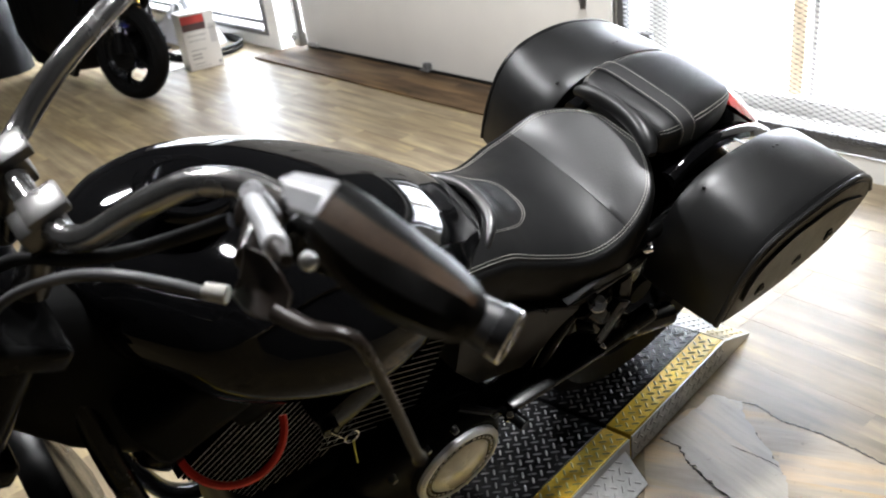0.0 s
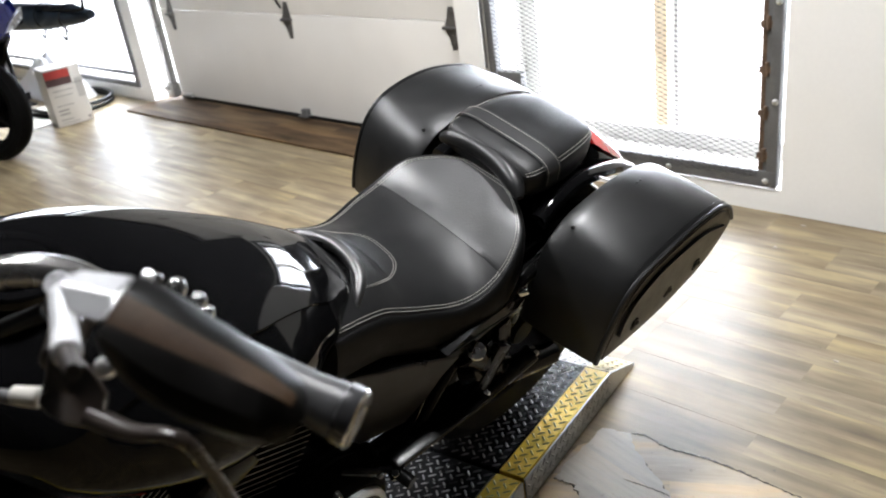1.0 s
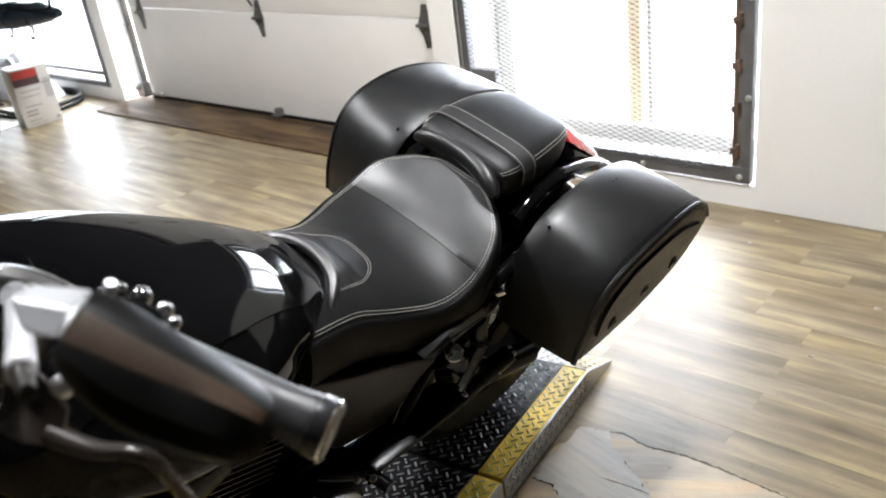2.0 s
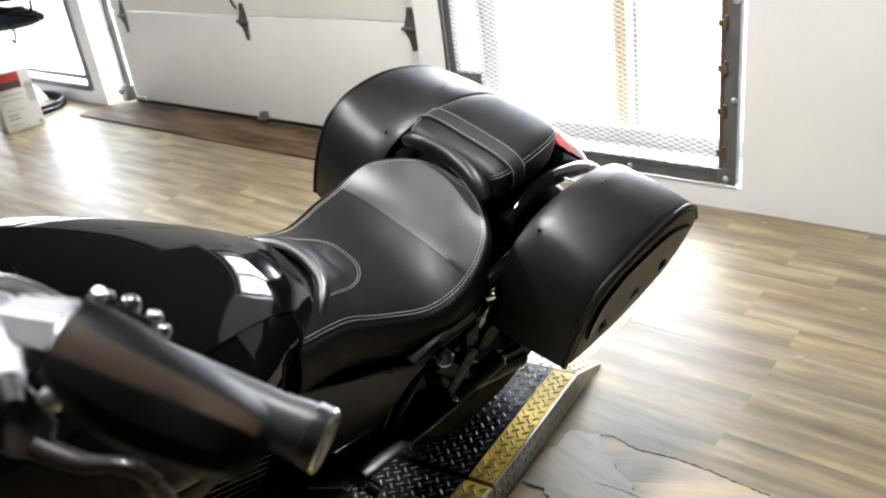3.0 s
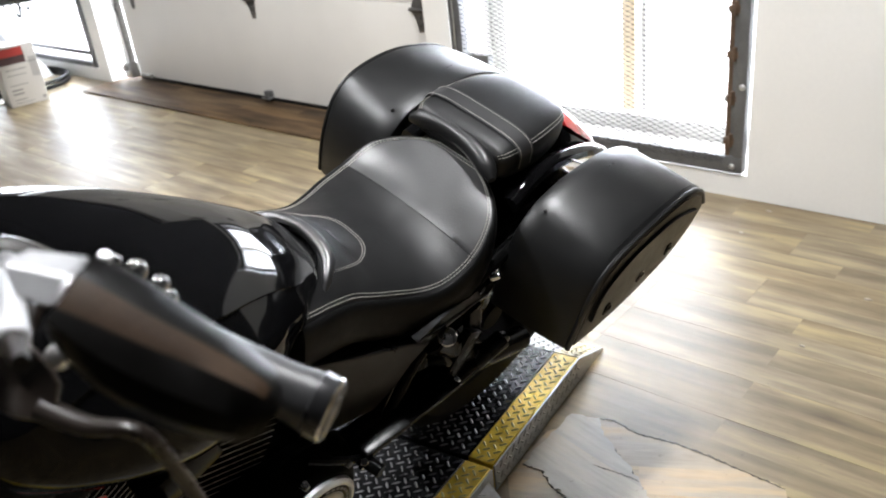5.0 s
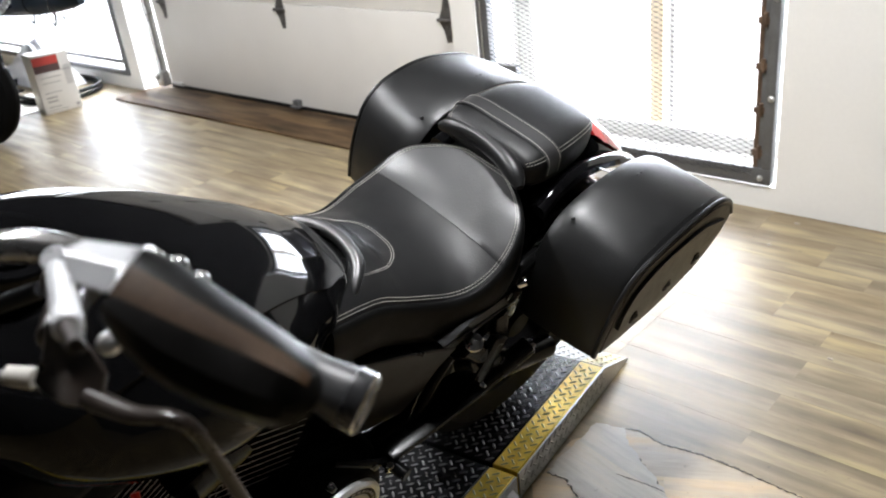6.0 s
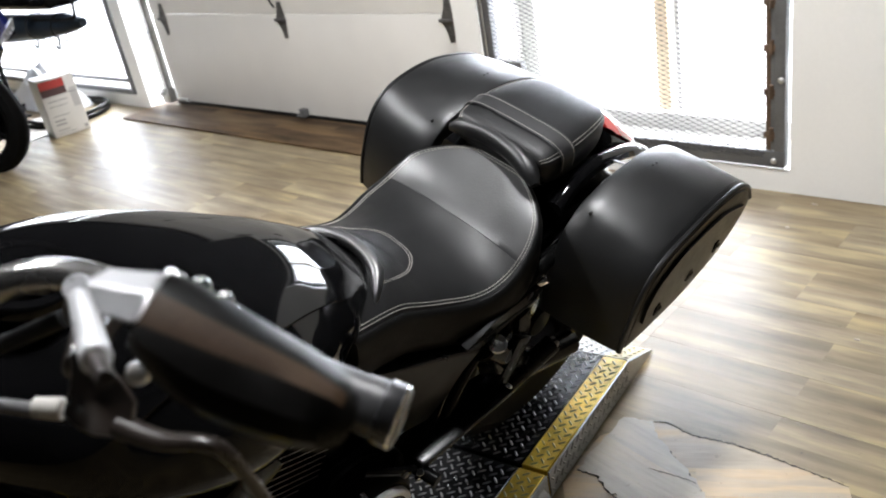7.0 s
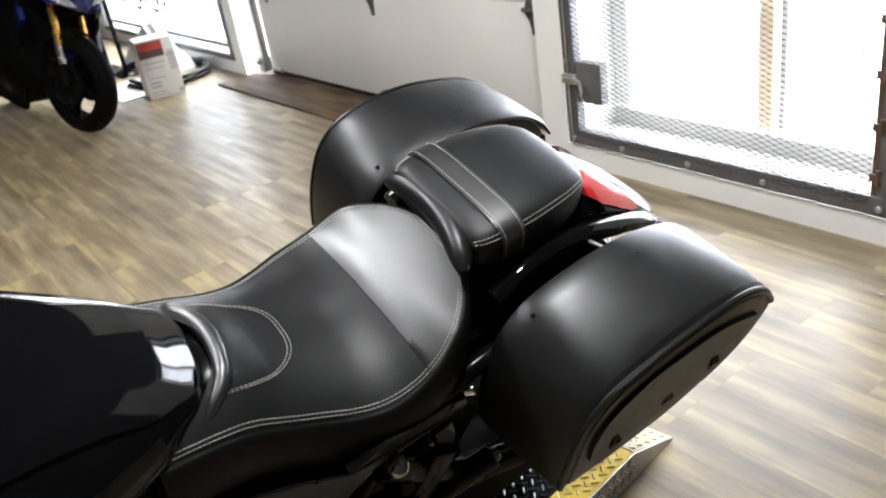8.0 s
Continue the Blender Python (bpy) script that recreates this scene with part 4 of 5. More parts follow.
    for a, w in ((1.435, 0.605), (1.541, 0.630), (1.64, 0.648)):
        b = bmesh.new()
        span(b, (a - 0.007, side(1.03), w - 0.013), (a + 0.007, side(1.056), w + 0.013), 0.001)
        for k in (-0.006, 0.006):
            rod(b, (a + k, side(1.05), w), (a + k, side(1.068), w), 0.0075, 0.005, 12)
        part("clasp", b, SATIN, bag, "black clasp")
    return bag


saddlebag(-1)
saddlebag(1)

# side panels, frame and lower parts
COVER_OUT = [(0.86, 0.148), (0.96, 0.158), (1.04, 0.168), (1.13, 0.184)]    # how far the side covers stand out
for s in (-1, 1):
    poly = [(0.865, 0.664), (0.91, 0.646), (0.96, 0.626), (1.0, 0.613), (1.04, 0.600), (1.09, 0.585), (1.13, 0.570), (1.10, 0.53), (1.07, 0.48), (1.03, 0.44), (0.93, 0.45), (0.87, 0.52)]
    b = bmesh.new()
    loft(b, [[Vector((a, SV + s * (keyed(COVER_OUT, a, 1) - d), w + r * (0.004 if w < 0.55 else -0.004))) for a, w in poly] for d, r in ((0.05, 0), (0.003, 0), (0.0, 1))])
    cover = part("side_cover", b, COVERM, bike, "satin black side cover", angle=30)
    b = bmesh.new()
    tube(b, smooth_path([(a, SV + s * (keyed(COVER_OUT, a, 1) - 0.001), w) for a, w in poly[:7]]), 0.0024, 8)
    part("cover_edge", b, COVERM, cover)
for s in (-1, 1):
    b = bmesh.new()
    loft(b, [[Vector((a, SV + s * v, w)) for a, w in ((1.089, 0.603), (1.122, 0.580), (1.165, 0.586), (1.21, 0.592), (1.285, 0.601), (1.305, 0.622), (1.25, 0.635), (1.15, 0.625))] for v in (0.12, 0.185, 0.188)])
    blade = part("seat_pan_blade", b, SATIN, bike, "pointed black panel under the seat", angle=30)
    b = bmesh.new()
    tube(b, smooth_path([(1.089, SV + s * 0.188, 0.603), (1.15, SV + s * 0.188, 0.602), (1.22, SV + s * 0.188, 0.602), (1.285, SV + s * 0.188, 0.601)]), 0.002, 6)
    part("blade_edge", b, COVERM, blade)
    b = bmesh.new()
    loft(b, [[Vector((a, SV + s * v, w)) for a, w in ((1.186, 0.505), (1.204, 0.505), (1.262, 0.605), (1.244, 0.610))] for v in (0.12, 0.176, 0.180)])
    part("frame_strut", b, SATIN, bike, angle=30)
b = bmesh.new()
for s in (-1, 1):
    tube(b, smooth_path([(1.27, s * 0.15, 0.66), (1.20, s * 0.15, 0.59), (1.12, s * 0.15, 0.50), (1.06, s * 0.16, 0.40)]), 0.014, 10)
    tube(b, smooth_path([(0.98, s * 0.13, 0.37), (1.2, s * 0.15, 0.40), (1.5, s * 0.16, 0.325)]), 0.028, 12)
    tube(b, smooth_path([(1.22, s * 0.15, 0.62), (1.36, s * 0.145, 0.66), (1.56, s * 0.14, 0.64)]), 0.016, 10)
part("frame", b, SATIN, bike, "black frame tubes and swingarm")
for s in (-1, 1):
    b = bmesh.new()
    rod(b, (1.15, s * 0.155, 0.56), (1.30, s * 0.16, 0.42), 0.030)
    shock = part("shock", b, SATIN, bike)
    b = bmesh.new()
    lathe(b, [(0.018, 0), (0.018, 0.003), (0.014, 0.005), (0.003, 0.0055)], axis((1.162, s * 0.182, 0.577), (1.10, s * 0.20, 0.63)), 20)
    part("shock_cap", b, CHROME, shock, "bright shock cap")
    b = bmesh.new()
    rod(b, (1.176, s * 0.150, 0.480), (1.190, s * 0.178, 0.500), 0.022, 0.020, 20)
    part("reservoir_cap", b, SATIN, bike)
    b = bmesh.new()
    rod(b, (1.235, s * 0.175, 0.40), (1.345, s * 0.197, 0.463), 0.021, 0.020, 20)
    peg = part("passenger_peg", b, SATIN, bike)
    b = bmesh.new()
    rod(b, (1.345, s * 0.197, 0.463), (1.353, s * 0.199, 0.468), 0.013, 0.010, 20)
    part("peg_cap", b, BRUSHED, peg, "bright peg end cap")
    b = bmesh.new()
    d = (Vector((1.205, s * 0.19, 0.435)) - Vector((0.965, s * 0.185, 0.42))).normalized()
    m = axis((0.965, s * 0.185, 0.42), (1.205, s * 0.19, 0.435))
    box(b, (0.045, 0.014, 0.245), m @ Matrix.Translation((0, 0, 0.12)), 0.005)
    part("footrest_arm", b, SATIN, bike, "flat black footrest arm")
    b = bmesh.new()
    box(b, (0.05, 0.02, 0.13), pose(1.225, s * 0.178, 0.475, 0, 25), 0.006)
    box(b, (0.035, 0.02, 0.12), pose(1.265, s * 0.165, 0.53, 0, -15), 0.006)
    part("peg_bracket", b, SATIN, bike)
    b = bmesh.new()
    rod(b, (1.206, s * 0.195, 0.440), (1.206, s * 0.205, 0.440), 0.007, 0.005, 10)
    part("bracket_bolt", b, CHROME, bike, "small bright bolt")
    b = bmesh.new()
    box(b, (0.20, 0.03, 0.24), pose(1.30, s * 0.105, 0.56), 0.02)
    part("inner_panel", b, SATIN, bike)
    b = bmesh.new()
    rod(b, (1.296, s * 0.160, 0.630), (1.303, s * 0.174, 0.643), 0.009, 0.007, 14)
    part("bag_mount_bolt", b, CHROME, bike, "bright bolt at the bag mount")

# engine
eng = new("engine")
eng.parent = bike
tagged(eng, "black and machined V-twin engine")
b = bmesh.new()
box(b, (0.52, 0.24, 0.26), pose(0.72, 0.0, 0.30), 0.05, 4)
box(b, (0.34, 0.10, 0.22), pose(0.80, -0.13, 0.32), 0.045, 4)
rod(b, (0.60, -0.12, 0.30), (0.60, -0.19, 0.30), 0.105, 0.095, 40)
rod(b, (0.86, -0.12, 0.323), (0.86, -0.188, 0.323), 0.125, 0.112, 48)
part("crankcase", b, DEEP, eng)


def cylinder(base, top, n, hw):
    m = axis(base, top)
    h = (Vector(top) - Vector(base)).length
    b = bmesh.new()
    box(b, (hw * 1.5, hw * 1.6, h), m @ Matrix.Translation((0, 0, h / 2)), 0.02, 2)
    part("barrel", b, SATIN, eng)
    b = bmesh.new()
    box(b, (hw * 2, hw * 2.15, 0.003), Matrix(), 0.001, 1)
    me = finish("fin", b, [SATIN, FINM])
    for poly in me.polygons:
        poly.material_index = 0 if abs(poly.normal.z) > 0.5 else 1
    for i in range(n):
        ob = new("fin", me)
        ob.parent = eng
        ob.matrix_basis = m @ Matrix.Translation((0, 0, h * (0.08 + 0.84 * i / (n - 1))))
    b = bmesh.new()
    box(b, (hw * 2.1, hw * 2.2, 0.07), m @ Matrix.Translation((0, 0, h + 0.03)), 0.025, 3)
    part("rocker_cover", b, SATIN, eng)


cylinder((0.62, 0.0, 0.40), (0.44, 0.0, 0.66), 22, 0.092)
cylinder((0.70, 0.0, 0.40), (0.79, 0.0, 0.645), 16, 0.095)
b = bmesh.new()
rn = Vector((-0.35, -0.55, 0.75)).normalized()
re1 = Vector((0.55, -0.35, 0)).normalized()
re2 = rn.cross(re1) if rn.cross(re1).z > 0 else re1.cross(rn)
tube(b, [Vector((0.454, -0.10, 0.650)) + (re1 * math.cos(t) + re2 * math.sin(t)) * 0.078 for t in [radians(170 + 205 * i / 36) for i in range(37)]], 0.006, 8)
part("red_ring", b, RED, eng, "red trim ring round the front cylinder")
b = bmesh.new()
tube(b, smooth_path([(0.728, -0.116, 0.712), (0.75, -0.120, 0.714), (0.772, -0.118, 0.711)], 6), 0.008, 8)
part("red_trim_bar", b, RED, eng, "red trim above the rear cylinder")
dc = Vector((0.856, -0.19, 0.323))
cm = axis(dc, dc + Vector((0, -1, 0.0)))
b = bmesh.new()
lathe(b, [(0.095, 0), (0.095, 0.008), (0.090, 0.013), (0.084, 0.013), (0.083, 0.010)], cm, 64)
der = part("derby_cover", b, SILVER, eng, "chrome-rimmed round engine cover")
b = bmesh.new()
lathe(b, [(0.082, 0.004), (0.082, 0.0105), (0.068, 0.0108), (0.067, 0.009)], cm, 64)
part("letter_ring", b, SATIN, der)
b = bmesh.new()
lathe(b, [(0.066, 0.005), (0.066, 0.012), (0.058, 0.018), (0.03, 0.022), (0.0, 0.023)], cm, 64)
part("cover_centre", b, CREAM, der, "cream domed centre")
b = bmesh.new()
for i in range(34):
    t = 2 * math.pi * i / 34
    if i % 9 != 8:
        box(b, (0.0045, 0.008, 0.001), cm @ Matrix.Rotation(t, 4, "Z") @ Matrix.Translation((0.075, 0, 0.0113)))
tagged(part("lettering", b, MARK, der, "unreadable raised letters"), kind="stuff")
for a, w in ((0.70, 0.41), (0.77, 0.44), (0.83, 0.45), (0.62, 0.40), (0.93, 0.42)):
    b = bmesh.new()
    rod(b, (a, -0.185, w), (a, -0.198, w), 0.008, 0.006, 10)
    part("cover_bolt", b, BRUSHED, eng)
# ignition lock, key and cord
b = bmesh.new()
box(b, (0.12, 0.05, 0.07), pose(0.63, -0.135, 0.64, 0, -25), 0.012)
rod(b, (0.585, -0.15, 0.635), (0.580, -0.175, 0.632), 0.014)
lock = part("ignition_lock", b, SATIN, bike)
b = bmesh.new()
rod(b, (0.580, -0.175, 0.632), (0.592, -0.192, 0.628), 0.002, n=8)
tube(b, [Vector((0.602 + 0.012 * math.cos(t), -0.195, 0.628 + 0.012 * math.sin(t))) for t in [2 * math.pi * i / 24 for i in range(24)]], 0.0018, 6, closed=True)
key = part("key_ring", b, CHROME, lock)
b = bmesh.new()
tube(b, smooth_path([(0.605, -0.197, 0.617), (0.607, -0.20, 0.59), (0.611, -0.202, 0.56)]), 0.0018, 6)
part("cord", b, CORD, key, "yellow cord")
# foot control
b = bmesh.new()
tube(b, smooth_path([(0.86, -0.16, 0.46), (0.92, -0.185, 0.43), (0.97, -0.19, 0.40)]), 0.008, 8)
rod(b, (0.96, -0.15, 0.40), (0.972, -0.235, 0.402), 0.013)
part("foot_control", b, SATIN, bike)
b = bmesh.new()
rod(b, (0.966, -0.20, 0.402), (0.95, -0.21, 0.425), 0.007)
rod(b, (0.955, -0.20, 0.395), (0.975, -0.205, 0.385), 0.006)
part("control_pin", b, CHROME, bike, "bright linkage pin")

# fork, clamps and headlamp
b = bmesh.new()
for s in (-1, 1):
    rod(b, (-0.16, s * 0.10, 0.315), (0.25, s * 0.10, 1.00), 0.030, 0.026, 20)
fk = part("fork", b, SATIN, bike)
b = bmesh.new()
box(b, (0.09, 0.27, 0.035), pose(0.24, 0, 0.985, 0, 31), 0.012, 3)
box(b, (0.09, 0.27, 0.035), pose(0.15, 0, 0.84, 0, 31), 0.012, 3)
part("triple_clamp", b, SATIN, bike)
b = bmesh.new()
lathe(b, [(0.02, 0), (0.06, 0.02), (0.085, 0.08), (0.09, 0.13), (0.085, 0.14)], axis((0.12, 0, 0.93), (-0.2, 0, 0.90)), 32)
hl = part("headlamp", b, PAINT, bike)
b = bmesh.new()
fender(b, (-0.16, 0, 0.315), 0.335, 0.075, 40, 175)
part("front_fender", b, PAINT, bike)
# risers
for s in (-1, 1):
    b = bmesh.new()
    rod(b, (0.27, s * 0.05, 1.0), (0.298, s * 0.052, 1.07), 0.020, 0.018)
    box(b, (0.05, 0.045, 0.038), pose(0.300, s * 0.052, 1.084, 0, -20), 0.008, 2)
    box(b, (0.046, 0.043, 0.014), pose(0.306, s * 0.052, 1.108, 0, -20), 0.004, 2)
    part("riser", b, BRUSHED, bike, "metal handlebar riser clamp")
# handlebar
LB = [(0.302, -0.02, 1.088), (0.306, -0.07, 1.09), (0.325, -0.115, 1.105), (0.368, -0.165, 1.165), (0.408, -0.20, 1.200), (0.440, -0.245, 1.213), (0.462, -0.30, 1.208), (0.49, -0.37, 1.200)]
RB = [(0.302, -0.02, 1.088), (0.306, 0.07, 1.085), (0.335, 0.115, 1.085), (0.40, 0.145, 1.132), (0.47, 0.175, 1.165), (0.52, 0.21, 1.175), (0.57, 0.28, 1.165), (0.62, 0.36, 1.155)]
b = bmesh.new()
tube(b, smooth_path(LB, 8), 0.0142, 16)
tube(b, smooth_path(RB, 8), 0.0142, 16)
bar = part("handlebar", b, GUN, bike, "dark gunmetal handlebar")
g0, g1 = Vector((0.462, -0.318, 1.207)), Vector((0.536, -0.482, 1.187))
b = bmesh.new()
lathe(b, [(0.018, 0.035), (0.0215, 0.039), (0.0205, 0.06), (0.0205, 0.15), (0.0225, 0.166), (0.0225, 0.172), (0.019, 0.174)], axis(g0, g1), 28)
gr = part("grip", b, GRIPM, bar, "grey-black rubber grip")
e0 = g1 - (g1 - g0).normalized() * 0.010
b = bmesh.new()
lathe(b, [(0.020, 0), (0.0245, 0.002), (0.0245, 0.013), (0.022, 0.018), (0.004, 0.020)], axis(e0, e0 + (g1 - g0)), 28)
part("bar_end", b, ENDM, gr, "dark metal bar end")
b = bmesh.new()
em_ = axis(e0, e0 + (g1 - g0))
tube(b, [em_ @ Vector((0.0238 * math.cos(t), 0.0238 * math.sin(t), 0.0150)) for t in [2 * math.pi * i / 40 for i in range(40)]], 0.0013, 6, closed=True)
part("bar_end_rim", b, CHROME, gr, "thin bright rim")
h0, h1 = Vector((0.60, 0.33, 1.158)), Vector((0.66, 0.48, 1.14))
b = bmesh.new()
lathe(b, [(0.017, 0), (0.0195, 0.004), (0.0185, 0.03), (0.0185, 0.12), (0.0205, 0.15), (0.017, 0.16)], axis(h0, h1), 24)
part("grip", b, RUBBER, bar, "black rubber grip")
# switch cluster beside the left grip
b = bmesh.new()
sm = axis(g0 + (g0 - g1).normalized() * 0.020, g1)
box(b, (0.05, 0.046, 0.055), sm @ Matrix.Translation((0, 0, 0.027)), 0.010, 3)
sw = part("switch_housing", b, SATIN, bar)
for p, r in (((0.497, -0.312, 1.217), 0.012), ((0.502, -0.335, 1.217), 0.010), ((0.499, -0.352, 1.219), 0.008), ((0.484, -0.305, 1.228), 0.008)):
    b = bmesh.new()
    p = Vector(p)
    r *= 0.75
    lathe(b, [(r * 0.9, -0.012), (r, 0), (r * 0.92, r * 0.4), (r * 0.6, r * 0.75), (r * 0.2, r * 0.9)], axis(p, p + Vector((0.6, -0.15, 0.8))), 18)
    part("switch_button", b, GUN, sw, "metal switch knob")
b = bmesh.new()
rod(b, (0.468, -0.312, 1.222), (0.472, -0.316, 1.250), 0.004, 0.005, 10)
part("switch_pin", b, SILVER, sw)
# clutch perch, lever and cable
b = bmesh.new()
rod(b, (0.425, -0.262, 1.213), (0.438, -0.290, 1.211), 0.021)
blade = [(-0.100, -0.0405), (-0.0935, -0.052), (-0.0885, -0.064), (-0.0850, -0.0790), (-0.074, -0.0830), (-0.0616, -0.0832), (-0.0372, -0.0752), (-0.0430, -0.064), (-0.0473, -0.0525), (-0.062, -0.044), (-0.080, -0.0375)]
BC, PF = Vector((0.407, -0.490, 1.345)), Vector((-0.3773, -0.5661, 0.7329))
PX, PY = Vector((0.4927, -0.7928, -0.3588)), Vector((0.7842, 0.2257, 0.5780))
mid = Vector((sum(p[0] for p in blade) / len(blade), sum(p[1] for p in blade) / len(blade)))
rings = []
for k, f in ((0.86, -0.166), (1.0, -0.163), (1.0, -0.156), (0.93, -0.152), (0.55, -0.155), (0.1, -0.160)):
    ring = []
    for x, y in blade:
        q = mid.lerp(Vector((x, y)), k)
        ring.append(BC + PX * q.x + PY * q.y + PF * f)
    rings.append(ring)
loft(b, rings)
rod(b, BC + PX * -0.090 + PY * -0.050 + PF * -0.165, (0.432, -0.280, 1.212), 0.012, 0.016)
perch = part("clutch_perch", b, LEVER, bar, "black clutch lever perch with a hollowed face", angle=50)
b = bmesh.new()
rod(b, (0.412, -0.298, 1.250), (0.362, -0.425, 1.328), 0.0085, 0.0085)
rod(b, (0.432, -0.285, 1.215), (0.410, -0.300, 1.262), 0.012, 0.010)
part("mirror_stem", b, SILVER, perch, "metal mirror stem")
b = bmesh.new()
rod(b, (0.3635, -0.421, 1.3255), (0.354, -0.451, 1.341), 0.0070, 0.0045)
part("stem_tip", b, LEVER, perch)
b = bmesh.new()
lev = smooth_path([(0.386, -0.375, 1.205), (0.400, -0.405, 1.205), (0.416, -0.425, 1.208), (0.428, -0.437, 1.195), (0.446, -0.455, 1.135), (0.462, -0.472, 1.075), (0.468, -0.478, 1.055)], 6)
tube(b, lev, [max(0.0066, 0.0095 - 0.0003 * i) for i in range(len(lev) - 4)] + [0.0066, 0.008, 0.009, 0.006], 12, flat=0.8)
part("clutch_lever", b, LEVER, perch, "black clutch lever")
b = bmesh.new()
tube(b, smooth_path([(0.366, -0.30, 1.168), (0.345, -0.27, 1.165), (0.312, -0.225, 1.155), (0.28, -0.17, 1.12), (0.24, -0.10, 1.05), (0.20, -0.04, 0.95)]), 0.0055, 10)
cab = part("clutch_cable", b, CABLE, bar)
b = bmesh.new()
rod(b, (0.378, -0.310, 1.169), (0.364, -0.294, 1.168), 0.0085, 0.0075, 14)
part("cable_ferrule", b, THREAD, cab, "pale cable ferrule")
b = bmesh.new()
tube(b, smooth_path([(0.42, -0.24, 1.18), (0.36, -0.15, 1.10), (0.31, -0.10, 1.07), (0.27, -0.05, 1.05), (0.22, 0.0, 1.0)]), 0.0075, 10)
part("brake_hose", b, RUBBER, bar)
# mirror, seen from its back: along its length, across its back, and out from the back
mir = new("mirror")
mir.parent = bike
tagged(mir, "angular black bar mirror with a warm reflection painted on its bevel")
MX, MY, MF = Vector((0.4927, -0.7928, -0.3588)), Vector((0.7842, 0.2257, 0.5780)), Vector((-0.3773, -0.5661, 0.7329))


def mir_at(x, y, f):
    return Vector((0.407, -0.490, 1.345)) + MX * x + MY * y + MF * f


# x, top edge, bevel's upper and lower edge, lower edge
SHELL = [(-0.0545, 0.0255, 0.0135, -0.0045, -0.0130), (-0.050, 0.0263, 0.0136, -0.0040, -0.0160), (-0.035, 0.0268, 0.0134, -0.0030, -0.0225), (-0.020, 0.0262, 0.0131, -0.0020, -0.0272), (-0.005, 0.0250, 0.0128, -0.0008, -0.0290), (0.010, 0.0238, 0.0125, 0.0006, -0.0288),
         (0.025, 0.0228, 0.0122, 0.0017, -0.0272), (0.036, 0.0218, 0.0117, 0.0024, -0.0252), (0.046, 0.0195, 0.0104, 0.0028, -0.0228), (0.054, 0.0160, 0.0085, 0.0022, -0.0195), (0.060, 0.0110, 0.0055, 0.0005, -0.0150), (0.0635, 0.0040, 0.0015, -0.0020, -0.0085)]
b = bmesh.new()
rings = []
for x, tp, b1, b0, lo in SHELL:
    lo -= 0.0035
    k = min(1.0, (0.0665 - x) / 0.022)
    rings.append([mir_at(x, y, f * k) for y, f in ((tp, -0.016), (tp - 0.002, -0.010), (b1, 0.001), (b0, 0.010), ((b0 + lo) / 2, 0.0125), (lo + 0.005, 0.008), (lo, -0.002), (lo + 0.001, -0.018), (tp - 0.004, -0.024))])
loft(b, rings)
# the bevel's faces get the painted brown reflection
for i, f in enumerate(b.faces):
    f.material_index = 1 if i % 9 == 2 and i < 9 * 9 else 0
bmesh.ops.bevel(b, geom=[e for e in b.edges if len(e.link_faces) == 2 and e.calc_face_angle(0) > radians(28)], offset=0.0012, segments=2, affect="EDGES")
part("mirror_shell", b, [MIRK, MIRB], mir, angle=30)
b = bmesh.new()
loft(b, [[mir_at(x, y, -0.0245) for x, y in ((-0.048, -0.012), (-0.046, 0.018), (0.035, 0.014), (0.048, 0.004), (0.040, -0.016), (-0.01, -0.021))], [mir_at(x, y, -0.0262) for x, y in ((-0.047, -0.011), (-0.045, 0.017), (0.034, 0.013), (0.047, 0.004), (0.039, -0.015), (-0.01, -0.020))]])
part("mirror_glass", b, CHROME, mir, "mirror glass", smooth=False)
b = bmesh.new()
loft(b, [[mir_at(*p) for p in ring] for ring in (((-0.0828, 0.0137, -0.014), (-0.0866, 0.0028, 0.006), (-0.0722, -0.0091, 0.007), (-0.070, -0.005, -0.015)),
                                               ((-0.0549, 0.0257, -0.016), (-0.0565, 0.0120, 0.003), (-0.0549, -0.0055, 0.0095), (-0.0545, 0.0, -0.020)))])
bmesh.ops.bevel(b, geom=b.edges[:], offset=0.0016, segments=3, affect="EDGES")
part("mirror_base", b, SILVER, mir, "bright metal end of the mirror", angle=35)
b = bmesh.new()
lathe(b, [(0.002, -0.004), (0.0058, -0.002), (0.0066, 0.002), (0.0050, 0.0055), (0.0015, 0.007)], axis(mir_at(-0.0455, -0.0275, -0.034), mir_at(-0.0470, -0.0260, 0.10)), 18)
part("mirror_bolt", b, ALU, mir, "bright pivot bolt")
b = bmesh.new()
tube(b, smooth_path([mir_at(-0.0455, -0.0275, -0.036), mir_at(-0.040, -0.0215, -0.034), mir_at(-0.0345, -0.0175, -0.028), mir_at(-0.026, -0.014, -0.018)], 5), [0.0038] * 10 + [0.003] * 6, 10)
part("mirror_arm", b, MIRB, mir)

# neck, oil cooler and down tubes
b = bmesh.new()
loft(b, [superring(a, 0.0, hw, t, bt, 28, 3, 3) for a, hw, t, bt in ((0.20, 0.055, 0.96, 0.78), (0.26, 0.075, 0.97, 0.70), (0.34, 0.085, 0.95, 0.62), (0.42, 0.085, 0.90, 0.58))])
part("frame_neck", b, DEEP, bike)
b = bmesh.new()
for s in (-1, 1):
    tube(b, smooth_path([(0.28, s * 0.05, 0.85), (0.30, s * 0.10, 0.65), (0.36, s * 0.12, 0.35), (0.46, s * 0.12, 0.17), (0.75, s * 0.12, 0.13)]), 0.018, 12)
part("down_tube", b, SATIN, bike)
cooler = new("oil_cooler")
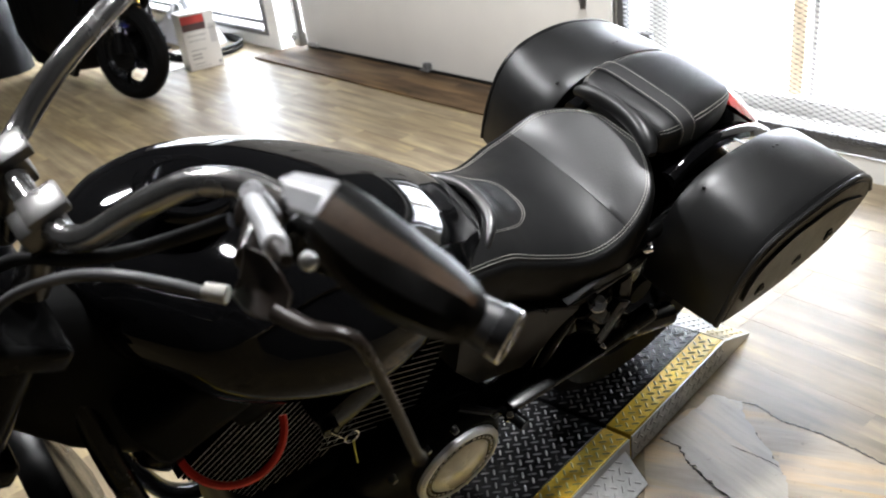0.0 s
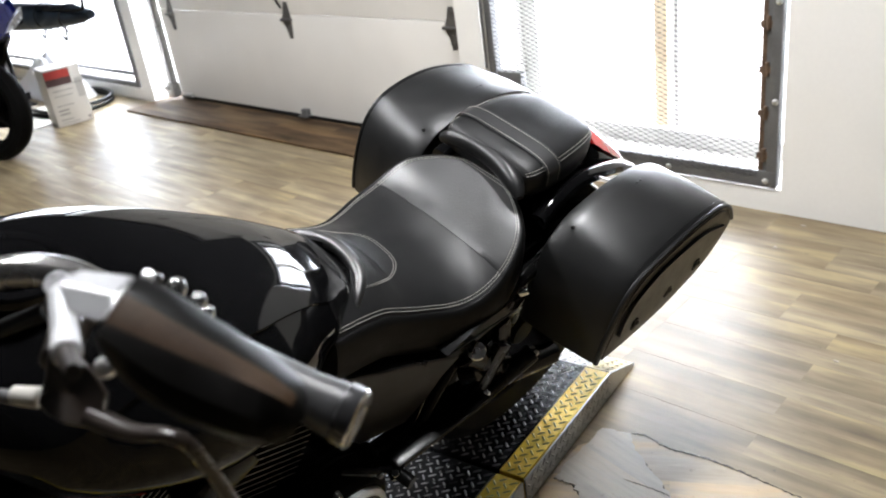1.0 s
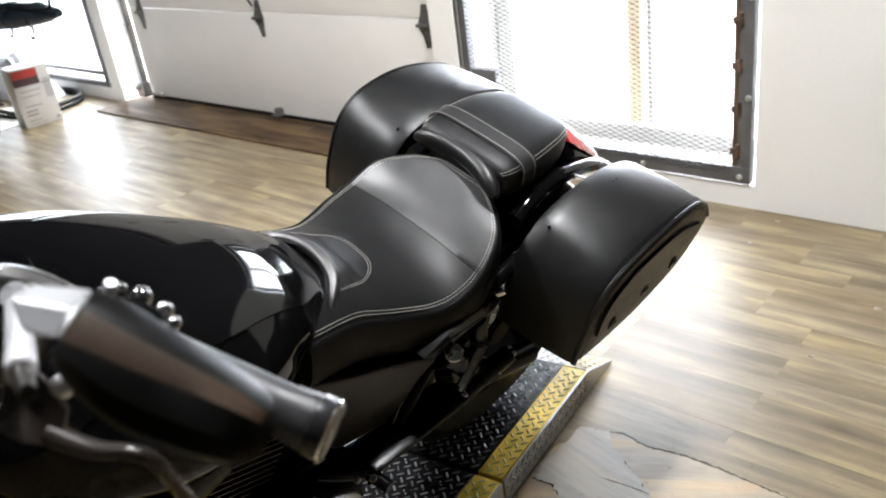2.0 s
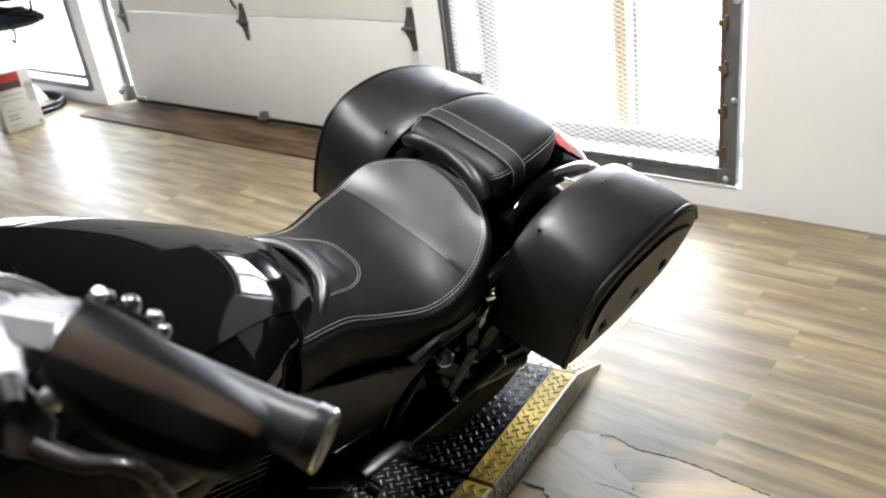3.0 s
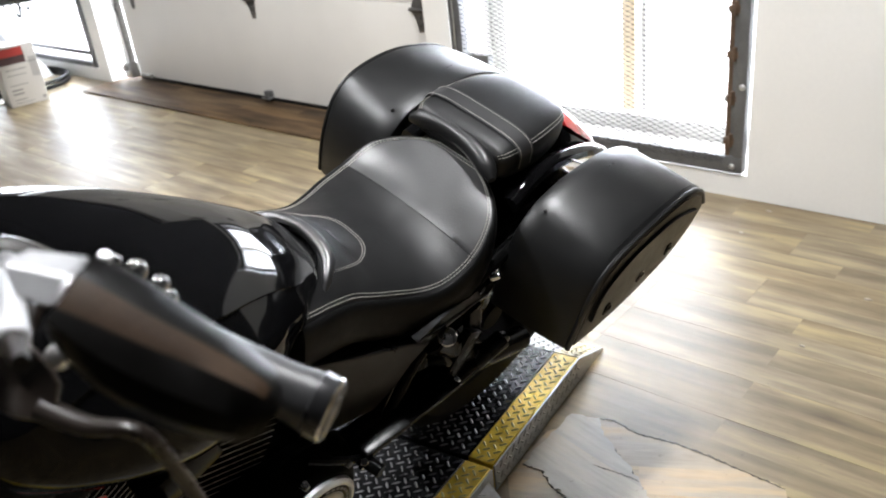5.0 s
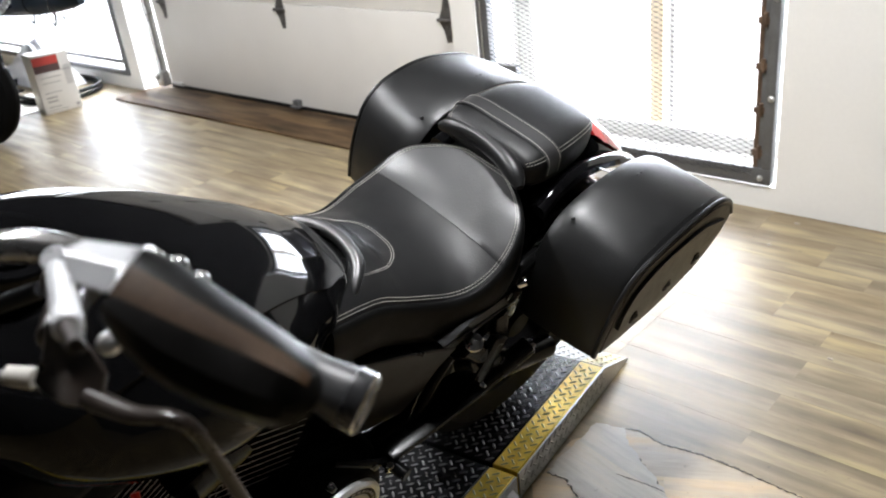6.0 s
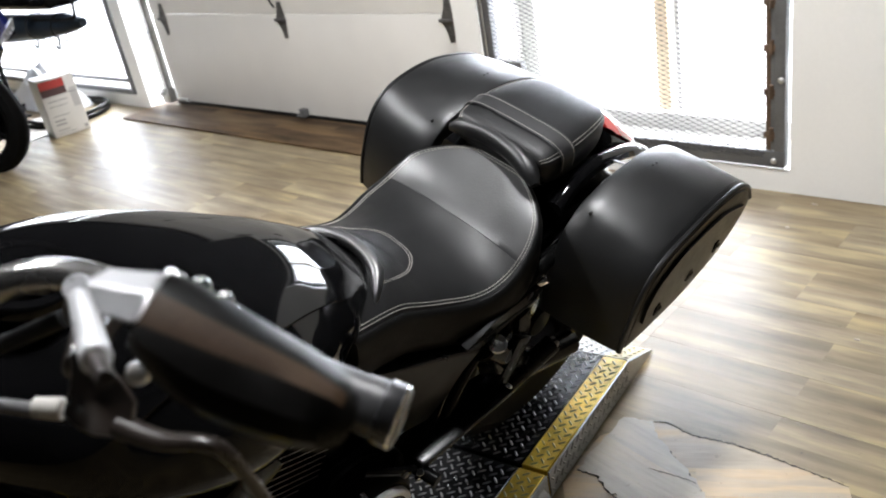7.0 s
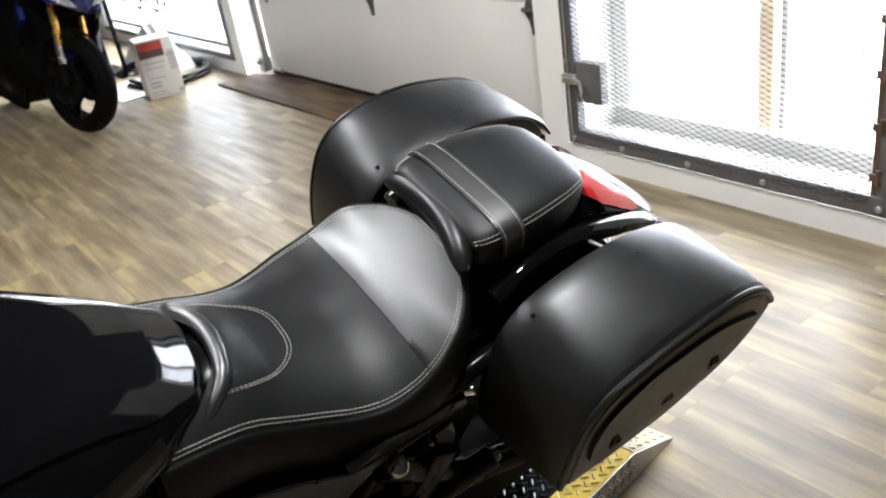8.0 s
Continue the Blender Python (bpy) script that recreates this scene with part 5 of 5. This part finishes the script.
cooler.parent = bike
b = bmesh.new()
box(b, (0.05, 0.26, 0.30), pose(0.245, 0, 0.52, 0, -12), 0.01)
part("cooler_core", b, SATIN, cooler)
b = bmesh.new()
box(b, (0.16, 0.10, 0.12), pose(0.40, -0.10, 0.78, 0, -20), 0.03, 3)
box(b, (0.10, 0.12, 0.10), pose(0.50, -0.07, 0.72, 0, -10), 0.03, 3)
part("air_box", b, DEEP, bike)

# ---------------------------------------------------------------- other things in the room
carton = thing("carton", "white printed carton with a red and dark label", "box", pose(2.434, 5.781, 0, 0, 0, -9.5))
CW, CD, CH = 0.24, 0.20, 0.388
b = bmesh.new()
span(b, (0, 0, 0.001), (CW, CD, CH), 0.003)
part("carton_body", b, CARD, carton)
b = bmesh.new()
span(b, (0.004, -0.0012, CH - 0.115), (CW * 0.70, 0.001, CH - 0.012))
part("label", b, INK, carton, "dark label", smooth=False)
b = bmesh.new()
span(b, (0.006, -0.002, CH - 0.066), (CW * 0.69, 0.001, CH - 0.014))
part("label", b, REDP, carton, "red label", smooth=False)
for z, x0, x1, h in ((0.235, 0.03, 0.16, 0.006), (0.20, 0.03, 0.15, 0.005), (0.135, 0.03, 0.14, 0.006), (0.10, 0.03, 0.10, 0.012), (0.075, 0.03, 0.10, 0.012), (0.04, 0.03, 0.11, 0.006), (0.02, 0.03, 0.15, 0.004), (CH - 0.12, 0.175, 0.232, 0.008), (0.02, 0.205, 0.228, 0.02)):
    b = bmesh.new()
    span(b, (x0, -0.0015, z), (x1, 0.001, z + h))
    part("print_bar", b, MARK, carton, "grey unreadable print", smooth=False)
b = bmesh.new()
span(b, (0.185, -0.0012, 0.17), (0.232, 0.001, 0.30))
part("label", b, surf("pale_label", (0.5, 0.49, 0.47), 0.6, var=0.05), carton, smooth=False)

hose = thing("air_hose", "coiled black rubber hose lying on the floor", "hose")
b = bmesh.new()
for k in range(2):
    tube(b, smooth_path([(2.49 + 0.02 * k, 6.36, 0.016 + 0.028 * k), (2.55, 6.08, 0.016 + 0.028 * k), (2.81, 5.98 + 0.02 * k, 0.016 + 0.028 * k), (3.02, 6.13, 0.016 + 0.028 * k), (3.04, 6.5, 0.016 + 0.028 * k), (2.78, 6.95, 0.016 + 0.028 * k), (2.55, 6.75, 0.016 + 0.028 * k)], 8), 0.015, 10)
part("hose_coil", b, RUBBER, hose)

sheet = thing("paper_sheet", "flat white sheet lying by the carton", "sheet")
b = bmesh.new()
span(b, (2.30, 5.95, 0.001), (2.70, 6.55, 0.006), 0.001)
part("sheet_face", b, CARD, sheet)
plast = thing("plastic_bag", "crumpled white plastic sheet below the window", "plastic sheet")
b = bmesh.new()
n = 18
g = [[b.verts.new((2.75 + 0.28 * i / n, 6.35 + 0.9 * j / n, max(0.008, 0.38 * math.sin(math.pi * i / n) ** 0.5 * math.sin(math.pi * j / n) ** 0.6 * (0.75 + 0.5 * noise.noise((i * 0.3, j * 0.3, 0)))))) for j in range(n + 1)] for i in range(n + 1)]
for i in range(n):
    for j in range(n):
        b.faces.new((g[i][j], g[i + 1][j], g[i + 1][j + 1], g[i][j + 1]))
bmesh.ops.solidify(b, geom=b.faces[:], thickness=0.003)
part("sheet_folds", b, WHITEPL, plast, angle=60)

# dark blue sport motorcycle
SB = pose(1.925, 5.49, 0.001, 0, 6.5, 2)    # leans on its stand; local -y forward, wheel contact near the origin
sport = thing("sport_motorcycle", "blue and black sport motorcycle parked by the window", "motorcycle", SB)


def sport_wheel(c, r, w, turn=90):
    whl = new("wheel")
    whl.parent = sport
    whl.matrix_basis = Matrix.Translation(c) @ Matrix.Rotation(radians(turn), 4, "Z")
    m = axis((0, 0, 0), (0, 1, 0))
    n = 56
    for nm, mt, prof in (("tyre", DEEP, [(r - 0.085, -w * 0.42), (r - 0.05, -w * 0.5), (r - 0.015, -w * 0.36), (r, -w * 0.08), (r, w * 0.08), (r - 0.015, w * 0.36), (r - 0.05, w * 0.5), (r - 0.085, w * 0.42)]),
                         ("rim", SATIN, [(r - 0.085, -w * 0.4), (r - 0.105, -w * 0.34), (r - 0.105, w * 0.34), (r - 0.085, w * 0.4), (r - 0.08, 0)])):
        b = bmesh.new()
        rings = [[b.verts.new(m @ Vector((rr * math.cos(2 * math.pi * i / n), rr * math.sin(2 * math.pi * i / n), h))) for i in range(n)] for rr, h in prof]
        for p, q in zip(rings, rings[1:] + rings[:1]):
            for i in range(n):
                b.faces.new((p[i], p[(i + 1) % n], q[(i + 1) % n], q[i]))
        if nm == "rim":
            rod(b, (0, -w * 0.4, 0), (0, w * 0.4, 0), 0.035)
            for i in range(5):
                t = 2 * math.pi * i / 5
                rod(b, (0.03 * math.cos(t), 0, 0.03 * math.sin(t)), ((r - 0.1) * math.cos(t), 0, (r - 0.1) * math.sin(t)), 0.016, 0.012, 8)
        part(nm, b, mt, whl)
    for s in (-1, 1):
        b = bmesh.new()
        rod(b, (0, s * w * 0.52, 0), (0, s * (w * 0.52 + 0.005), 0), r * 0.40, r * 0.40, 40)
        part("brake_disc", b, SATIN, whl, "dark brake disc")


sport_wheel((0, 0, 0.30), 0.30, 0.125, 109)
sport_wheel((0, 1.38, 0.31), 0.31, 0.17)
for s in (-1, 1):
    b = bmesh.new()
    rod(b, (s * 0.085, s * 0.03 - 0.01, 0.30), (0.008 + s * 0.085, s * 0.03, 0.43), 0.024)
    part("axle_leg", b, DEEP, sport)
    b = bmesh.new()
    rod(b, (0.008 + s * 0.085, s * 0.03, 0.43), (0.016 + s * 0.085, s * 0.03 + 0.012, 0.54), 0.022)
    part("fork_leg", b, ALU, sport)
    b = bmesh.new()
    rod(b, (0.016 + s * 0.085, s * 0.03 + 0.011, 0.535), (0.03 + s * 0.085, s * 0.03 + 0.05, 0.80), 0.022)
    part("fork_tube", b, GOLD, sport, "gold fork tube")
b = bmesh.new()
fender(b, (0, 0, 0.30), 0.323, 0.062, 50, 112)
b.transform(Matrix.Rotation(radians(109), 4, "Z"))
part("front_fender", b, DEEP, sport, "black front fender")
for s in (-1, 1):
    b = bmesh.new()
    loft(b, [[Vector((s * x, y, z)) for y, z in ((-0.055, 0.46), (-0.06, 0.52), (-0.01, 0.555), (0.045, 0.545), (0.06, 0.50), (0.02, 0.45))] for x in (0.066, 0.078, 0.080)])
    b.transform(Matrix.Translation((0.045, 0.03, 0)) @ Matrix.Rotation(radians(19), 4, "Z"))
    part("fender_side", b, BLUE, sport, "blue fender side")
NX = 0.075
b = bmesh.new()
loft(b, [[Vector((NX + v * k, y, z + dz)) for v, dz in ((-1, -0.02), (-0.8, 0.09), (-0.4, 0.14), (0, 0.16), (0.4, 0.14), (0.8, 0.09), (1, -0.02), (0.6, -0.05), (0, -0.06), (-0.6, -0.05))] for y, k, z in ((-0.165, 0.04, 0.77), (-0.15, 0.12, 0.79), (-0.10, 0.19, 0.81), (0.0, 0.22, 0.85), (0.15, 0.24, 0.88), (0.3, 0.23, 0.90))])
nose = part("nose_fairing", b, BLUE, sport, "blue nose fairing")
for s in (-1, 1):
    b = bmesh.new()
    out = [(0.045, -0.162, 0.745), (0.11, -0.145, 0.765), (0.185, -0.095, 0.815), (0.210, -0.055, 0.875), (0.155, -0.118, 0.850), (0.085, -0.154, 0.800)]
    loft(b, [[Vector((NX + s * x, y + d, z)) for x, y, z in out] for d in (0.03, -0.012, -0.018)])
    part("headlamp", b, HEADM, nose, "clear headlamp")
b = bmesh.new()
loft(b, [[Vector((NX + x, y, z)) for x, y in ((-w, 0.12), (-w * 0.6, -0.10), (0, -0.155), (w * 0.6, -0.10), (w, 0.12))] for z, w in ((0.765, 0.045), (0.745, 0.10), (0.715, 0.15), (0.695, 0.12))])
part("chin_intake", b, DEEP, nose, "black chin with air intake")
b = bmesh.new()
box(b, (0.018, 0.012, 0.11), pose(NX, -0.166, 0.835, 12), 0.004)
part("centre_fin", b, SILVER, nose, "pale fin between the headlamps")
for s in (-1, 1):
    b = bmesh.new()
    poly = [(0.02, 0.84), (0.35, 0.90), (0.75, 0.84), (1.35, 0.80), (1.60, 0.60), (1.50, 0.30), (1.20, 0.14), (0.45, 0.12), (0.33, 0.25), (0.30, 0.45), (0.12, 0.60)]
    loft(b, [[Vector((s * x, y, z)) for y, z in poly] for x in (0.20, 0.225, 0.23)])
    part("side_fairing", b, DEEP, sport)
for s in (-1, 1):
    b = bmesh.new()
    poly = [(0.06, 0.80), (0.16, 0.70), (0.13, 0.62), (0.03, 0.70)]
    loft(b, [[Vector((s * x, y, z)) for y, z in poly] for x in (0.205, 0.233)])
    part("fairing_blade", b, BLUE, sport, "blue fairing blade")
b = bmesh.new()
loft(b, [[Vector((x * k, y, zb + (z - 0.15) * h)) for x, z in ((-0.27, 0.30), (-0.29, 0.60), (-0.25, 0.86), (0.25, 0.86), (0.29, 0.60), (0.27, 0.30), (0.16, 0.15), (-0.16, 0.15))] for y, k, h, zb in ((0.20, 0.80, 0.80, 0.30), (0.30, 1.0, 0.95, 0.20), (0.60, 1.10, 1.0, 0.13), (1.10, 1.0, 0.95, 0.16), (1.45, 0.8, 0.8, 0.25))])
part("engine_cowl", b, DEEP, sport, "black engine cowl")
b = bmesh.new()
rings = []
for y, hw, t, bt in ((0.35, 0.08, 0.95, 0.82), (0.45, 0.15, 1.02, 0.78), (0.62, 0.16, 1.0, 0.76), (0.8, 0.12, 0.86, 0.74), (1.1, 0.13, 0.84, 0.74), (1.45, 0.09, 0.95, 0.86), (1.7, 0.04, 1.0, 0.95)):
    rings.append([Vector((p.y, y, p.z)) for p in superring(0, 0, hw, t, bt, 24)])
loft(b, rings)
part("tank_and_tail", b, PAINT, sport)
for s in (-1, 1):
    b = bmesh.new()
    rod(b, (s * 0.05, 0.22, 0.90), (s * 0.33, 0.30, 0.93), 0.016)
    part("handlebar", b, SATIN, sport)
    b = bmesh.new()
    box(b, (0.14, 0.03, 0.08), pose(s * 0.33, 0.02, 1.04, 0, 0, s * 20), 0.012)
    rod(b, (s * 0.18, 0.04, 0.95), (s * 0.28, 0.02, 1.02), 0.008)
    part("mirror", b, SATIN, sport)
b = bmesh.new()
for s in (-1, 1):
    rod(b, (s * 0.09, 0.75, 0.30), (s * 0.10, 1.38, 0.31), 0.03)
part("swingarm", b, SATIN, sport)

# plain black mound, added farther back beside the first motorcycle to fill a dark mass
cover = thing("added_dark_mound", "plain black mound added to fill an unclear dark mass", "motorcycle", pose(1.44, 7.2, 0))
rings = []
for y, hw, h in ((0.0, 0.20, 0.72), (0.06, 0.30, 0.86), (0.20, 0.37, 1.02), (0.45, 0.42, 1.12), (0.75, 0.40, 1.04), (1.05, 0.36, 0.90), (1.40, 0.33, 0.86), (1.75, 0.28, 0.84), (1.92, 0.20, 0.70)):
    ring = []
    for j in range(25):
        t = math.pi * j / 24
        c, q = math.cos(t), math.sin(t)
        fold = 1 + 0.035 * math.sin(9 * t + 7 * y) * (1 - q)
        ring.append(Vector((hw * fold * math.copysign(abs(c) ** 0.6, c), y, 0.004 + h * q ** 0.75)))
    rings.append(ring)
b = bmesh.new()
loft(b, rings)
part("mound_shell", b, MOUND, cover, angle=60)

# covered stand with a padded roll before the window
stand = thing("padded_stand", "dark navy padded roll with hooks on a slim stand", "stand")
b = bmesh.new()
tube(b, smooth_path([(2.62, 6.75, 0.70), (2.62, 6.4, 0.685), (2.62, 5.9, 0.70), (2.62, 5.45, 0.725), (2.62, 5.22, 0.735)], 8), [0.10 - 0.075 * (i / 32) ** 2.2 for i in range(33)], 18)
part("roll", b, NAVY, stand)
b = bmesh.new()
box(b, (0.24, 1.35, 0.20), pose(2.62, 6.05, 0.93), 0.05, 3)
part("upper_pad", b, SATIN, stand, "black upper pad")
for y in (5.93, 5.62):
    b = bmesh.new()
    tube(b, smooth_path([(2.62, y, 0.68), (2.60, y - 0.02, 0.60), (2.58, y - 0.04, 0.57), (2.56, y - 0.05, 0.60)], 6), 0.007, 8)
    part("hook", b, RUBBER, stand)
for y in (5.80, 5.70, 5.47):
    b = bmesh.new()
    tube(b, smooth_path([(2.60, y, 0.66), (2.59, y - 0.015, 0.60), (2.585, y - 0.03, 0.555), (2.60, y - 0.05, 0.54)], 5), 0.006, 6, flat=0.5)
    part("strap_end", b, RUBBER, stand)
b = bmesh.new()
tube(b, smooth_path([(2.56, 5.75, 0.76), (2.56, 5.40, 0.765), (2.56, 5.21, 0.775), (2.56, 5.17, 0.81), (2.57, 5.17, 0.90), (2.60, 5.25, 0.97)], 6), 0.009, 8)
part("loop_rail", b, RUBBER, stand, "black loop rail")
for y in (5.86, 5.50):
    b = bmesh.new()
    tube(b, [Vector((2.62 + 0.085 * math.cos(t), y, 0.705 + 0.085 * math.sin(t))) for t in [2 * math.pi * i / 24 for i in range(24)]], 0.004, 6, closed=True)
    part("strap_ring", b, RUBBER, stand)
b = bmesh.new()
for y in (6.78, 7.2):
    rod(b, (2.62, y, 0.0), (2.62, y, 0.96), 0.018)
span(b, (2.55, 6.7, 0.0), (2.69, 7.3, 0.012), 0.003)
rod(b, (2.62, 6.7, 0.70), (2.62, 7.2, 0.70), 0.015)
rod(b, (2.62, 6.7, 0.90), (2.62, 7.2, 0.90), 0.015)
part("stand_frame", b, SATIN, stand)

# ---------------------------------------------------------------- vinyl floor planks and torn patch
PW, PL = 0.178, 1.22
rnd = random.Random(5)


def plank_mesh(length):
    b = bmesh.new()
    span(b, (0, 0, -0.0035), (PW - 0.0006, length - 0.0006, 0.0))
    return finish("plank", b, PLANK, smooth=False)


# whole planks share one mesh; the rows start with one of three shorter offcuts
whole = plank_mesh(PL)
offcuts = [(q, plank_mesh(q)) for q in (0.42, 0.74, 1.02)]
x = 3.099 - PW
while x > -2.4:
    q, first = rnd.choice(offcuts)
    y = -2.30
    while y < 9.1:
        ob = new("plank", first if y < -2.29 else whole)
        ob.parent = floor
        ob.location = (x, y, 0)
        y += q if y < -2.29 else PL
    x -= PW


def torn(name, outline, h, material, label, turn):
    rr = random.Random(len(outline))
    pts = []
    for i, p in enumerate(outline):
        q = outline[(i + 1) % len(outline)]
        for k in range(6):
            f = k / 6
            pts.append(Vector((p[0] + (q[0] - p[0]) * f + (rr.random() - 0.5) * 0.012 * (k > 0), p[1] + (q[1] - p[1]) * f + (rr.random() - 0.5) * 0.012 * (k > 0), 0)))
    b = bmesh.new()
    loft(b, [[Vector((p.x, p.y, 0.0006)) for p in pts], [Vector((p.x, p.y, h)) for p in pts]])
    b.transform(Matrix.Rotation(radians(-turn), 4, "Z"))
    ob = part(name, b, material, None, smooth=False)
    ob.matrix_world = Matrix.Rotation(radians(turn), 4, "Z")
    tagged(ob, label, "floor damage", kind="structure")


CRACK = [(1.689, 0.966), (1.701, 0.928), (1.688, 0.862), (1.702, 0.775), (1.704, 0.686), (1.699, 0.613), (1.692, 0.503)]
EDGE = [(1.445, 1.033), (1.451, 0.984), (1.422, 0.933), (1.405, 0.885), (1.388, 0.805), (1.368, 0.709)]
EDGE_IN = [(1.635, 0.923), (1.592, 0.853), (1.540, 0.775)]
SPLIT = [(1.532, 0.892), (1.537, 0.843), (1.540, 0.805), (1.540, 0.775)]
torn("trim_bare_patch", [(1.392, 1.038), (1.578, 1.051), (1.689, 0.966), (1.701, 0.928), (1.688, 0.862), (1.702, 0.775), (1.704, 0.686), (1.699, 0.613), (1.692, 0.503), (1.442, 0.353), (0.992, 0.453), (1.131, 0.825)], 0.0012, PLANKT, "bare tan floor backing where vinyl is torn away", 28)
torn("trim_torn_vinyl", [(1.445, 1.033), (1.451, 0.984), (1.422, 0.933), (1.405, 0.885), (1.388, 0.805), (1.368, 0.709), (1.400, 0.677), (1.507, 0.736), (1.540, 0.775), (1.592, 0.853), (1.635, 0.923), (1.689, 0.966), (1.668, 1.035), (1.555, 1.034)], 0.0042, PLANKG, "torn grey vinyl flap with a ragged edge", -12)


def shadow_dirt_line(name, pts, h, label, wide):
    """A thin dark ragged strip on the floor that draws a crack's shadow and dirt."""
    rr = random.Random(len(pts) * 7)
    path = smooth_path([(x, y, h) for x, y in pts], 14)
    b = bmesh.new()
    rings = []
    for i, p in enumerate(path):
        d = (path[min(i + 1, len(path) - 1)] - path[max(i - 1, 0)]).normalized()
        side = Vector((-d.y, d.x, 0))
        c = p + side * (rr.random() - 0.5) * 0.004
        w = wide * (0.25 + 0.9 * rr.random()) * min(1, 0.2 + i / 6, 0.2 + (len(path) - 1 - i) / 6)
        rings.append([c - side * w, c + side * w, c + side * w + Vector((0, 0, 0.0006)), c - side * w + Vector((0, 0, 0.0006))])
    loft(b, rings)
    tagged(part(name, b, SUB, None, smooth=False), label, "floor damage", kind="structure")


shadow_dirt_line("trim_crack", CRACK, 0.0012, "dark strip of crack shadow and dirt along the torn vinyl edge", 0.0026)
shadow_dirt_line("trim_crack_edge", EDGE, 0.0013, "dark ragged strip of shadow and dirt under the torn vinyl", 0.003)
shadow_dirt_line("trim_crack_inner", EDGE_IN, 0.0013, "dark strip of gap shadow and dirt beside the vinyl flap", 0.0022)
shadow_dirt_line("trim_crack_split", SPLIT, 0.0042, "thin strip of shadow and dirt for a split in the vinyl flap", 0.0014)


def chip(x, y, r, seed):
    """A small flake of debris lying on the floor."""
    rr = random.Random(seed)
    ring = [(2 * math.pi * i / 9, 0.65 + 0.6 * rr.random()) for i in range(9)]
    b = bmesh.new()
    loft(b, [[Vector((x + r * q * k * math.cos(t), y + 1.7 * r * q * k * math.sin(t), z)) for t, q in ring] for k, z in ((1, 0.0004), (0.9, 0.003), (0.4, 0.0042))])
    tagged(part("floor_chip", b, CHIP, None, smooth=False), "small pale flake lying on the floor", "debris", "flakes on the floor")


for k, (x, y, r) in enumerate(((3.03, 1.056, 0.006), (2.826, 1.073, 0.005), (2.578, 0.589, 0.007), (2.25, 0.665, 0.005))):
    chip(x, y, r, 1 + k)
